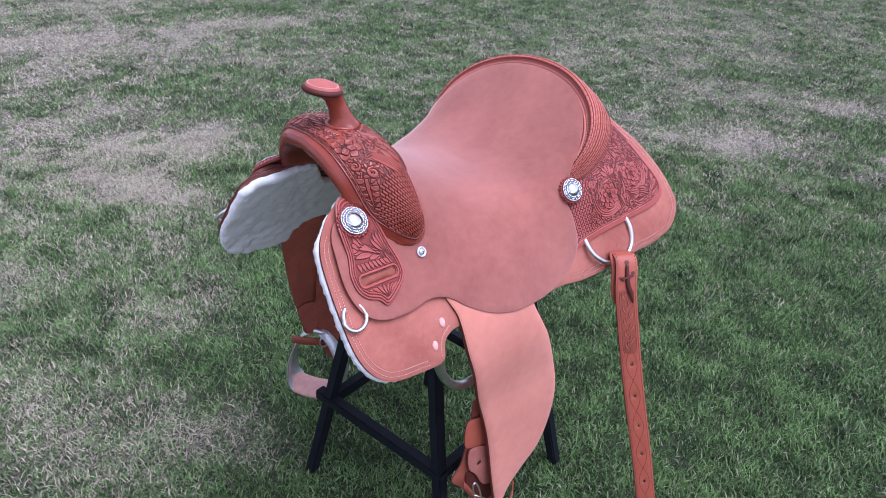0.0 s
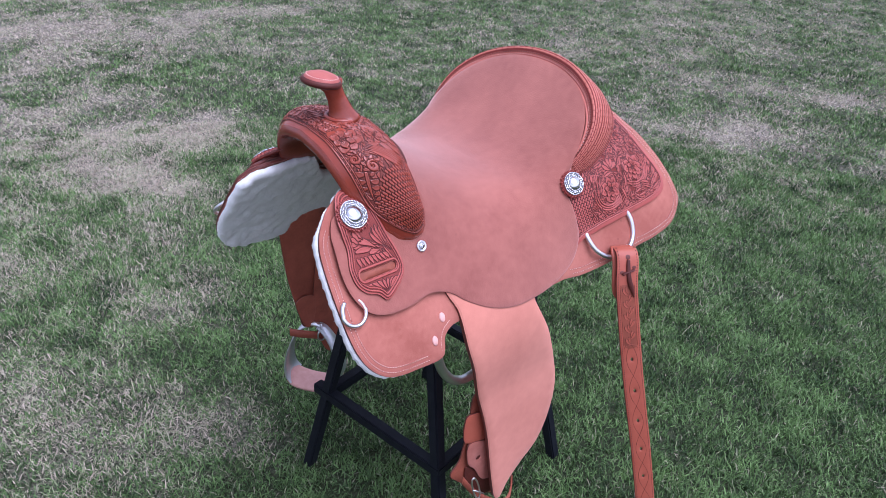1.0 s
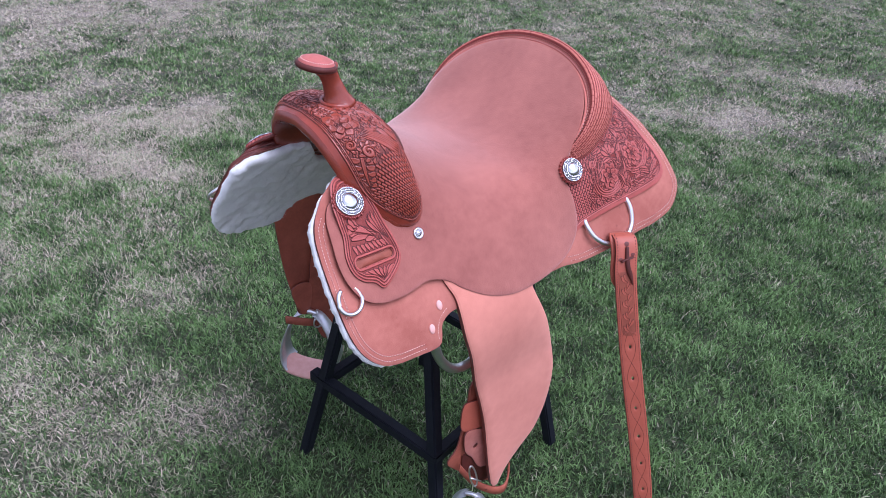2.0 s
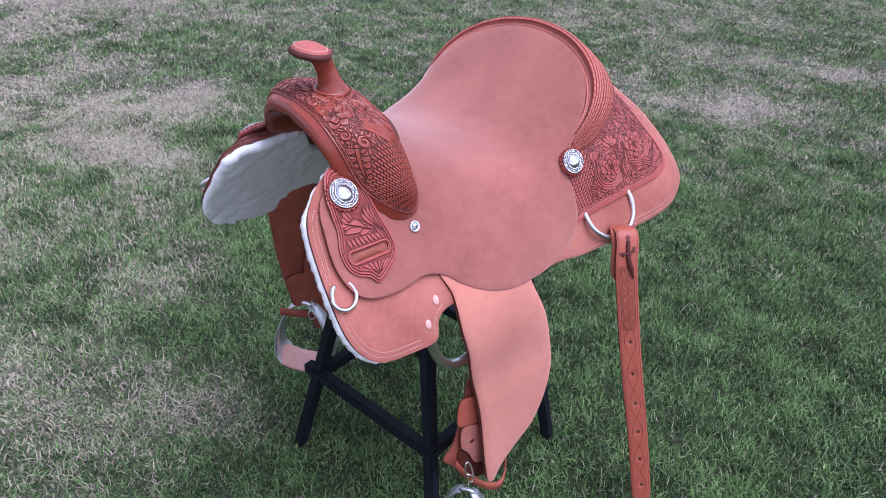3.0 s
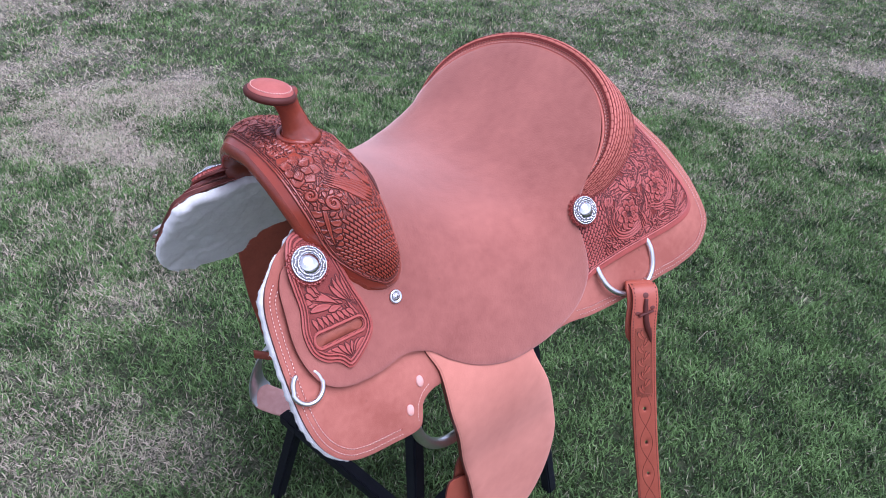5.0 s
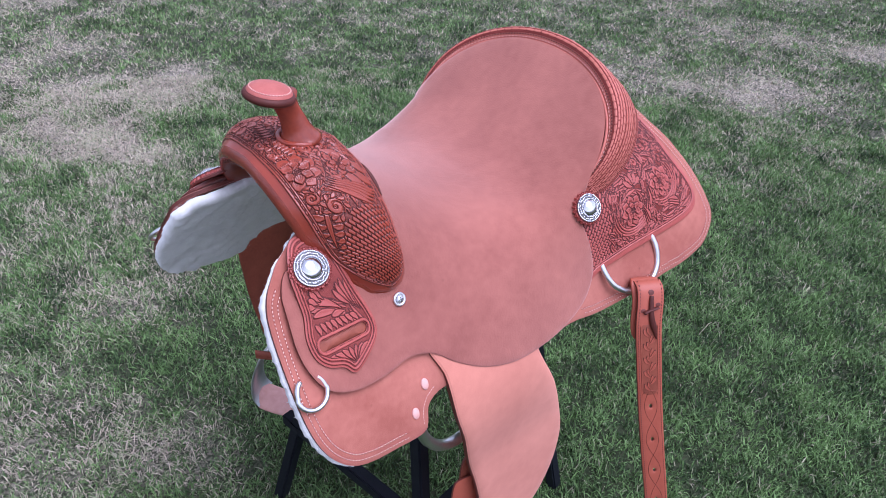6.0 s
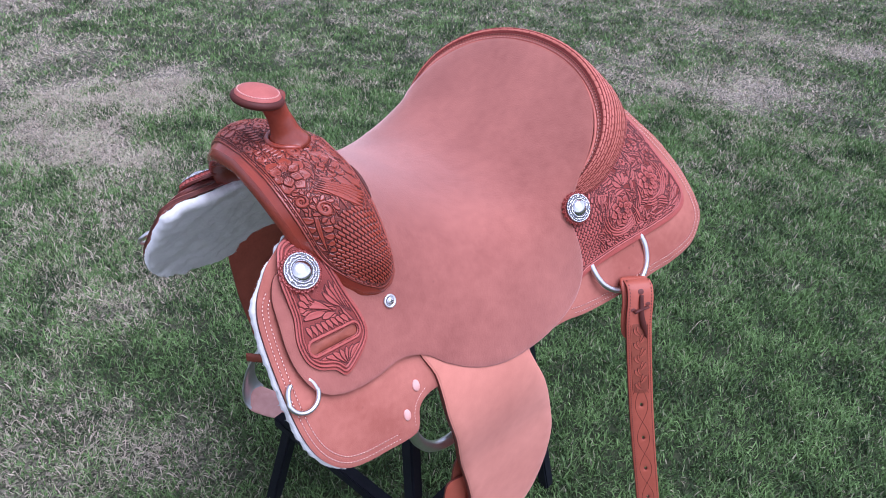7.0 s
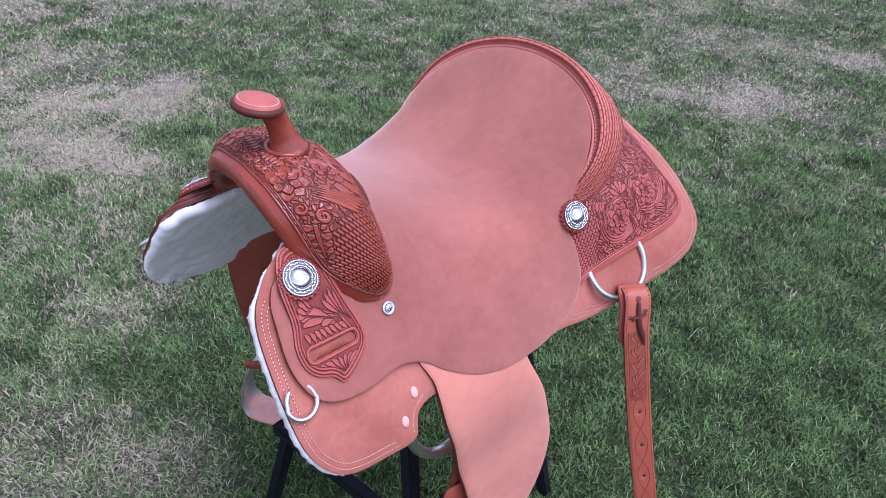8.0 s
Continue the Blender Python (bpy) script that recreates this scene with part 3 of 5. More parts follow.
class Relief:
    """Gathers raised shapes that lie on one surface."""

    def __init__(self, F, sd, base, bounds, n=130, depth=1.0):
        self.lay_out(F, sd, base, bounds, n, depth)

    def lay_out(self, F, sd, base, bounds, n=130, depth=1.0):
        """bounds: the stretch of the surface in use, which is laid out once as a table of points and normals."""
        self.sd, self.base, self.depth = sd, base, depth
        (self.u0, self.u1), (self.v0, self.v1) = bounds
        self.n = n
        us, vs = np.linspace(self.u0, self.u1, n), np.linspace(self.v0, self.v1, n)
        self.P = np.array([[F(u, v) for v in vs] for u in us], float)
        N = np.cross(np.gradient(self.P, axis=0), np.gradient(self.P, axis=1))
        N /= np.linalg.norm(N, axis=2, keepdims=True) + 1e-12
        self.T = np.concatenate([self.P, N * sd], 2)
        self.verts, self.faces, self.dark, self.taken = [], [], [], []

    def both(self, u, v):
        i = min(max((u - self.u0) / (self.u1 - self.u0) * (self.n - 1), 0), self.n - 1.001)
        j = min(max((v - self.v0) / (self.v1 - self.v0) * (self.n - 1), 0), self.n - 1.001)
        a, b = int(i), int(j)
        f, g = i - a, j - b
        T = self.T
        return (T[a, b] * (1 - f) + T[a + 1, b] * f) * (1 - g) + (T[a, b + 1] * (1 - f) + T[a + 1, b + 1] * f) * g

    def F(self, u, v):
        return self.both(u, v)[:3]

    def at(self, u, v, h):
        q = self.both(u, v)
        return q[:3] + q[3:] * (self.base + h)

    def face(self, f, dark=False):
        self.faces.append(f)
        self.dark.append(dark)

    def local(self, u, v, turn=0.0):
        """From metres in the tangent plane at (u, v) to the surface's own coordinates."""
        eu, ev = (self.u1 - self.u0) / 60, (self.v1 - self.v0) / 60
        q = self.both(u, v)
        fu, fv = (self.F(u + eu, v) - self.F(u - eu, v)) / (2 * eu), (self.F(u, v + ev) - self.F(u, v - ev)) / (2 * ev)
        n = q[3:] / np.linalg.norm(q[3:])
        t1 = np.cross(np.array([0, 0, 1.0]), n)
        t1 /= np.linalg.norm(t1) + 1e-9
        t2 = np.cross(n, t1)
        inv = np.linalg.pinv(np.stack([fu, fv], 1))
        c, s = math.cos(radians(turn)), math.sin(radians(turn))
        ax, ay = inv @ (c * t1 + s * t2), inv @ (-s * t1 + c * t2)
        return lambda a, b: (u + a * ax[0] + b * ay[0], v + a * ax[1] + b * ay[1])

    def lobe(self, loc, outline, h=.0012, dish=.6, inset=.16):
        """A petal or leaf: steep edge, rounded shoulder, hollow middle."""
        h *= 1.35 * self.depth
        o = np.array(outline)
        mid = o.mean(0)
        k, n = len(self.verts), len(o)
        for shrink, z in ((-.07, -.0004), (inset * .75, h), (inset * 1.6, h), (.55, h * (1 + dish) / 2)):
            for q in o * (1 - shrink) + mid * shrink:
                self.verts.append(self.at(*loc(*q), z))
        self.verts.append(self.at(*loc(*mid), h * dish))
        for r in range(3):
            for i in range(n):
                j = (i + 1) % n
                self.face((k + r * n + i, k + r * n + j, k + (r + 1) * n + j, k + (r + 1) * n + i), r == 0)
        for i in range(n):
            self.face((k + 3 * n + i, k + 3 * n + (i + 1) % n, k + 4 * n))

    def stroke(self, loc, line, width=.0012, h=.0009, taper=True, closed=False, cut=False):
        """A raised cord or vein along a line, or a dark cut."""
        p = np.array(line, float)
        n, k = len(p), len(self.verts)
        tang = (np.roll(p, -1, 0) - np.roll(p, 1, 0)) if closed else np.gradient(p, axis=0)
        nor = np.stack([-tang[:, 1], tang[:, 0]], 1) / (np.linalg.norm(tang, axis=1)[:, None] + 1e-12)
        for i in range(n):
            f = math.sin(math.pi * (0.12 + 0.80 * i / (n - 1))) if taper and not closed else 1.0
            w = width * .5 * f
            for s, z in ((-1.1, -.0004), (-.45, h * (.4 + .6 * f)), (.45, h * (.4 + .6 * f)), (1.1, -.0004)):
                q = p[i] + nor[i] * w * s
                self.verts.append(self.at(*(loc(*q) if loc else q), z))
        for i in range(n if closed else n - 1):
            j = (i + 1) % n
            for c in range(3):
                self.face((k + 4 * i + c, k + 4 * i + c + 1, k + 4 * j + c + 1, k + 4 * j + c), cut or c != 1)

    def mark(self, u, v, r):
        self.taken.append((np.array(self.F(u, v)), r))

    def free(self, u, v, r):
        p = np.array(self.F(u, v))
        return all(np.linalg.norm(p - q) > r + s for q, s in self.taken)

    def petal(self, loc, at, turn, length, width, h=.0013, dish=.45):
        c, s = math.cos(turn), math.sin(turn)
        out = []
        for i in range(14):
            a = 2 * math.pi * i / 14
            x, y = length * (.5 - .5 * math.cos(a)), width * .5 * math.sin(a) * (.55 + .45 * math.sin(math.pi * min(.5 - .5 * math.cos(a), 1) ** 0.8))
            out.append((at[0] + x * c - y * s, at[1] + x * s + y * c))
        self.lobe(loc, out, h, dish)

    def arc(self, u, v, R, a0, a1, width=.0018, grow=1.0):
        loc = self.local(u, v)
        t = np.radians(np.linspace(a0, a1, 26))
        r = R * np.linspace(1, grow, 26)
        self.stroke(loc, np.stack([r * np.cos(t), r * np.sin(t)], 1), width, .0011)

    def leaf(self, u, v, L, turn, curl=.6):
        """A curved leaf with veins."""
        loc = self.local(u, v)
        t = np.linspace(-.5, .5, 8)
        mid = np.stack([L * t, curl * L * (t * t - .1)], 1)
        w = L * .19 * np.cos(math.pi * t * .97)
        c, s = math.cos(turn), math.sin(turn)
        spin = np.array([[c, s], [-s, c]])
        out = np.r_[mid + np.stack([0 * w, w], 1), (mid - np.stack([0 * w, w * .8], 1))[::-1]] @ spin
        self.lobe(loc, out, .0012, .5, .2)
        self.stroke(loc, (mid[1:-1]) @ spin, .0008, .0016)

    def ribbon(self, loc, a, b, bow, width, h=.0011, dish=.6):
        """A long leaf from a to b, bowed to one side and fullest towards its tip."""
        a, b = np.array(a, float), np.array(b, float)
        d = b - a
        c = (a + b) / 2 + np.array([-d[1], d[0]]) * bow
        t = np.linspace(0, 1, 9)[:, None]
        mid = (1 - t) ** 2 * a + 2 * t * (1 - t) * c + t * t * b
        tang = np.gradient(mid, axis=0)
        nor = np.stack([-tang[:, 1], tang[:, 0]], 1) / (np.linalg.norm(tang, axis=1)[:, None] + 1e-12)
        wd = width * .5 * (.16 + .84 * np.sin(math.pi * t ** 1.35 * .94))
        self.lobe(loc, np.r_[mid + nor * wd, (mid - nor * wd)[::-1]], h, dish, .22)

    def bloom(self, loc, at, R, n=8, turn=0.0):
        """An open flower with two rings of pointed petals round a seeded eye."""
        for ring, (inner, outer, wide, h) in enumerate(((.34, 1.0, .62, .0010), (.13, .66, .46, .0018))):
            for i in range(n - 2 * ring):
                a = turn + 2 * math.pi * (i + .5 * ring) / (n - 2 * ring) + random.uniform(-.1, .1)
                l = R * (outer - inner) * random.uniform(.92, 1.08)
                out = []
                for f in list(np.linspace(0, 1, 8)) + list(np.linspace(1, 0, 8)[1:-1]):
                    g = 1 if len(out) < 8 else -1
                    x, y = R * inner + l * f, g * R * wide * .5 * math.sin(math.pi * min(f * .86 + .1, 1) ** 1.15) * (1 - .55 * f ** 4)
                    out.append((at[0] + x * math.cos(a) - y * math.sin(a), at[1] + x * math.sin(a) + y * math.cos(a)))
                self.lobe(loc, out, h, .55, .2)
                for y in (-.17, -.06, .06, .17):
                    line = [(R * inner + l * f, R * y * (1 - f)) for f in np.linspace(.05, .62, 6)]
                    self.stroke(loc, [(at[0] + p * math.cos(a) - q * math.sin(a), at[1] + p * math.sin(a) + q * math.cos(a)) for p, q in line], R * .034, h * 1.35 * self.depth + .0002, True, False, True)
        eye = [(at[0] + R * .17 * math.cos(b), at[1] + R * .17 * math.sin(b)) for b in np.linspace(0, 2 * math.pi, 14, endpoint=False)]
        k = len(self.faces)
        self.lobe(loc, eye, .0019, .9)
        self.dark[k:] = [True] * (len(self.faces) - k)
        for i in range(12):
            a, r = 2.4 * i, R * .05 * math.sqrt(i)
            self.lobe(loc, [(at[0] + r * math.cos(a) + R * .035 * math.cos(b), at[1] + r * math.sin(a) + R * .035 * math.sin(b)) for b in np.arange(6) * math.pi / 3], .0019, 1.1)

    def swirl(self, loc, at, R, turn=0.0, hand=1):
        """A scroll's round end: a turned cord with short lobes outside it."""
        t = np.linspace(0, 2 * math.pi * 1.6, 34)
        r = R * (.12 + .5 * t / t[-1])
        self.stroke(loc, np.stack([at[0] + r * np.cos(t + turn), at[1] + hand * r * np.sin(t + turn)], 1), R * .34, .0014)
        for i in range(8):
            a = turn + 2 * math.pi * (.6 + i / 9)
            p, q = [(at[0] + f * R * math.cos(a + w), at[1] + hand * f * R * math.sin(a + w)) for f, w in ((.62, 0), (1.05, .55))]
            self.ribbon(loc, p, q, .25 * hand, R * .34, .0011)

    def fill(self, poly, sizes, focus, tries=900):
        """Leaves in the room left over, turning round the flowers."""
        poly = np.array(poly)
        lo, hi = poly.min(0), poly.max(0)
        for L in sizes:
            for _ in range(tries // len(sizes)):
                q = np.array([random.uniform(lo[0], hi[0]), random.uniform(lo[1], hi[1])])
                if not inside(poly, q[None])[0] or not self.free(q[0], q[1], L * .20):
                    continue
                p = np.array(self.F(*q))
                best = min(focus, key=lambda f: np.linalg.norm(p - np.array(self.F(*f))))
                d = p - np.array(self.F(*best))
                turn = math.atan2(d[2], d[0]) + math.pi / 2 + random.uniform(-.5, .5)
                self.leaf(q[0], q[1], L, turn, random.choice((-.7, .7)))
                self.mark(q[0], q[1], L * .17)

    def done(self, name, mat, parent, label="", edge=None):
        ob = link(name, self.verts, self.faces, mat, parent, label)
        ob.data.materials.append(edge or TOOLED_DEEP)
        ob.data.polygons.foreach_set("material_index", np.array(self.dark, np.int32))
        return ob


class Carving(Relief):
    """The same shapes cut into one continuous sheet of leather: each later shape lies over the earlier ones, with a swivel-knife cut round it."""

    def __init__(self, F, sd, base, bounds, scale, cell, n=130):
        self.lay_out(F, sd, base, bounds, n)
        self.k = np.array(scale)
        self.U = np.linspace(self.u0, self.u1, int((self.u1 - self.u0) * scale[0] / cell) + 1)
        self.V = np.linspace(self.v0, self.v1, int((self.v1 - self.v0) * scale[1] / cell) + 1)
        self.H, self.dye = np.zeros((len(self.U), len(self.V))), np.ones((len(self.U), len(self.V)), np.int8)

    def window(self, lo, hi):
        i0, i1 = np.searchsorted(self.U * self.k[0], (lo[0], hi[0]))
        j0, j1 = np.searchsorted(self.V * self.k[1], (lo[1], hi[1]))
        pts = np.stack(np.meshgrid(self.U[i0:i1] * self.k[0], self.V[j0:j1] * self.k[1], indexing="ij"), -1)
        return (slice(i0, i1), slice(j0, j1)), pts

    def press(self, win, d, h, dish, wide, cut=.00056):
        """Raises what lies inside (d > 0), sinks a cut round it."""
        r = np.clip(d / .0011, 0, 1)
        r = r * r * (3 - 2 * r)
        mid = np.clip(d / max(wide, 1e-6), 0, 1)
        top = h * (r - .75 * (1 - dish) * mid * mid * (3 - 2 * mid))
        H, dye = self.H[win], self.dye[win]
        H[:] = np.where(d > 0, top, np.where(d > -.0008, np.minimum(H, -.0002), H))
        dye[:] = np.where(d > cut, 0, np.where(d > -cut, 2, dye))

    def lobe(self, loc, outline, h=.0012, dish=.6, inset=.16):
        poly = np.array([loc(*q) for q in outline]) * self.k
        win, pts = self.window(poly.min(0) - .002, poly.max(0) + .002)
        if not pts.size:
            return
        flat = pts.reshape(-1, 2)
        d = edge_distance(poly, flat) * np.where(inside(poly, flat), 1, -1)
        self.press(win, d.reshape(pts.shape[:2]), h * 1.3, dish, max(d.max(), .0004))

    def stroke(self, loc, line, width=.0012, h=.0009, taper=True, closed=False, cut=False):
        p = np.array([loc(*q) if loc else q for q in line]) * self.k
        if closed:
            p = np.r_[p, p[:1]]
        win, pts = self.window(p.min(0) - width - .002, p.max(0) + width + .002)
        if not pts.size:
            return
        best, along = np.full(pts.shape[:2], 9.0), np.zeros(pts.shape[:2])
        x0, y0 = pts[:, 0, 0], pts[0, :, 1]
        for i, (a, b) in enumerate(zip(p, p[1:])):
            lo, hi = np.minimum(a, b) - width - .001, np.maximum(a, b) + width + .001
            q = (slice(*np.searchsorted(x0, (lo[0], hi[0]))), slice(*np.searchsorted(y0, (lo[1], hi[1]))))
            e = b - a
            f = np.clip(((pts[q] - a) @ e) / max(e @ e, 1e-12), 0, 1)
            r = np.linalg.norm(pts[q] - a - f[..., None] * e, axis=-1)
            near = r < best[q]
            best[q] = np.where(near, r, best[q])
            along[q] = np.where(near, (i + f) / (len(p) - 1), along[q])
        half = width * .5 * (np.sin(math.pi * (.12 + .80 * along)) if taper and not closed else 1.0)
        d = half - best
        if cut:
            H, dye = self.H[win], self.dye[win]
            H[:] = np.where(d > 0, H - .0003, H)
            dye[:] = np.where(d > 0, 1, dye)
        else:
            self.press(win, d, h * 1.3, 1.0, .001, .0003)

    def weave(self, uv, along, across, length, height, inside_of, h=.0009):
        """Basket stamps in a brick bond, each with its ends pressed in."""
        along, across, uv = np.array(along), np.array(across), np.array(uv)
        for i in range(-40, 41):
            for j in range(-60, 61):
                c = uv + along * length * (i + .5 * (j % 2)) + across * height * j
                if inside_of(c[0], c[1]):
                    self.lobe(lambda a, b: c + along * length * a * .5 + across * height * b * .5, [(-.98, -.5), (-.8, -.94), (.8, -.94), (.98, -.5), (.98, .5), (.8, .94), (-.8, .94), (-.98, .5)], h, 1.0)

    def done(self, name, mats, parent, label="", keep=None):
        """keep: the outline of the carved field, in the surface's own coordinates."""
        nu, nv = len(self.U), len(self.V)
        uu, vv = np.meshgrid(self.U, self.V, indexing="ij")
        i = np.clip((uu - self.u0) / (self.u1 - self.u0) * (self.n - 1), 0, self.n - 1.001)
        j = np.clip((vv - self.v0) / (self.v1 - self.v0) * (self.n - 1), 0, self.n - 1.001)
        a, b = i.astype(int), j.astype(int)
        f, g = (i - a)[..., None], (j - b)[..., None]
        T = (self.T[a, b] * (1 - f) + self.T[a + 1, b] * f) * (1 - g) + (self.T[a, b + 1] * (1 - f) + self.T[a + 1, b + 1] * f) * g
        stipple = .00012 * (np.random.RandomState(3).uniform(0, 1, self.H.shape) - .5) * (self.dye == 1)
        P = (T[..., :3] + T[..., 3:] * (self.base + self.H + stipple)[..., None]).reshape(-1, 3)
        flat = np.stack([uu, vv], -1).reshape(-1, 2)
        ok = (inside(np.array(keep), flat) if keep is not None else np.ones(len(flat), bool)).reshape(nu, nv)
        cell = ok[:-1, :-1] & ok[1:, :-1] & ok[:-1, 1:] & ok[1:, 1:]
        at = np.arange(nu * nv).reshape(nu, nv)
        quads = np.stack([at[:-1, :-1], at[1:, :-1], at[1:, 1:], at[:-1, 1:]], -1)[cell]
        dye = self.dye[:-1, :-1][cell]
        used, quads = np.unique(quads, return_inverse=True)
        me = bpy.data.meshes.new(name)
        me.from_pydata(P[used].tolist(), [], quads.reshape(-1, 4).tolist())
        for m in mats:
            me.materials.append(m)
        me.polygons.foreach_set("use_smooth", [True] * len(me.polygons))
        me.polygons.foreach_set("material_index", dye.astype(np.int32))
        me.update()
        ob = new(name, me)
        ob.parent = parent
        if label:
            ob["label"] = label
        return ob


def mirrored(ob, parent, about):
    """The same part for the other side; about gives the middle plane's y at an x."""
    me = ob.data.copy()
    co = np.empty(len(me.vertices) * 3)
    me.vertices.foreach_get("co", co)
    co = co.reshape(-1, 3)
    co[:, 1] = 2 * np.array([about(x) for x in co[:, 0]]) - co[:, 1]
    me.vertices.foreach_set("co", co.ravel())
    me.flip_normals()
    me.update()
    twin = new(ob.name.split(".")[0], me)
    twin.parent = parent
    if "label" in ob:
        twin["label"] = ob["label"]
    return twin


def inset(line, d):
    """A closed line moved inwards."""
    l = np.array(line)
    tang = np.roll(l, -1, 0) - np.roll(l, 1, 0)
    nor = np.stack([-tang[:, 1], tang[:, 0]], 1) / (np.linalg.norm(tang, axis=1)[:, None] + 1e-12)
    area = 0.5 * np.sum(l[:, 0] * np.roll(l[:, 1], -1) - np.roll(l[:, 0], -1) * l[:, 1])
    return l + nor * d * (1 if area > 0 else -1)


def stitches(F, sd, line, lift, parent, name="stitching", mat=None, gap=.0046, length=.0030, width=.0018, closed=False, tell=None):
    """A row of thread stitches along a line on a surface."""
    l = np.array([np.array(F(*q)) for q in line])
    uv = np.array(line)
    if closed:
        l, uv = np.r_[l, l[:1]], np.r_[uv, uv[:1]]
    run = np.r_[0, np.cumsum(np.linalg.norm(np.diff(l, axis=0), axis=1))]
    verts, faces = [], []
    for at in np.arange(gap / 2, run[-1], gap):
        ends = []
        for d in (-.5, .5):
            q = [np.interp(at + d * length, run, uv[:, j]) for j in (0, 1)]
            ends.append(frame_at(F, q[0], q[1], *(tell or ())))
        (a, n), (b, _) = ends
        n = n * sd
        t = (b - a) / (np.linalg.norm(b - a) + 1e-9)
        w = np.cross(n, t)
        k = len(verts)
        for p, f, z in ((a, .3, 0), (a * .75 + b * .25, 1, 1), (a * .25 + b * .75, 1, 1), (b, .3, 0)):
            verts += [p + w * width * .5 * f + n * (lift - .0003), p + n * (lift + width * .55 * z), p - w * width * .5 * f + n * (lift - .0003)]
        for i in range(3):
            faces += [(k + 3 * i, k + 3 * i + 1, k + 3 * i + 4, k + 3 * i + 3), (k + 3 * i + 1, k + 3 * i + 2, k + 3 * i + 5, k + 3 * i + 4)]
    return link(name, verts, faces, mat or THREAD, parent, "pale thread stitching")


random.seed(7)
skirts = [o for o in saddle.children if o.name.startswith("skirt")]
jockeys = [o for o in saddle.children if o.name.startswith("rear_jockey")]
near_skirt, off_skirt = skirts[0], skirts[1]

# double stitching round the skirts
for F, sd, skirt in ((near_side, 1, near_skirt), (off_side, -1, off_skirt)):
    for d in (.006, .0125):
        l = inset(skirt_line, d)
        k = int(np.argmin(np.hypot(l[:, 0] - .3, l[:, 1] - .69)))
        l = np.roll(l, -k, 0)
        front = l[(l[:, 0] < .062) & (l[:, 1] < .772)]
        back = l[(l[:, 0] > .38) & ((l[:, 1] < .66) | (l[:, 0] > .60))]
        for piece in (front, back):
            if len(piece) > 3:
                stitches(F, sd, piece, -.002, skirt)
                groove = Relief(F, sd, -.002, ((-.08, .68), (.55, .82)), 160)
                groove.stroke(None, piece, .0026, .0003, False, False, True)
                groove.done("stitch_groove", GROOVE, skirt, "pressed stitching groove", GROOVE)
    notch = rounded([(.085, .572), (.088, .588), (.098, .601), (.114, .609)], .004, False)
    stitches(F, sd, notch, -.002, skirt, gap=.004, length=.0026, width=.001)

# pale lace ends on the skirt
for u, v in ((.100, .6165), (.0765, .591)):
    ob = link("lace_end", *lathe([(.0, -.002), (.0055, -.002), (.0062, .0006), (.005, .0016), (.0, .0018)], 18), LACE, near_skirt, "pale leather lace end")
    ob.matrix_world = on_surface(near_side, u, v, 1, -.0018) @ Matrix.Diagonal((.85, 1.25, 1, 1))

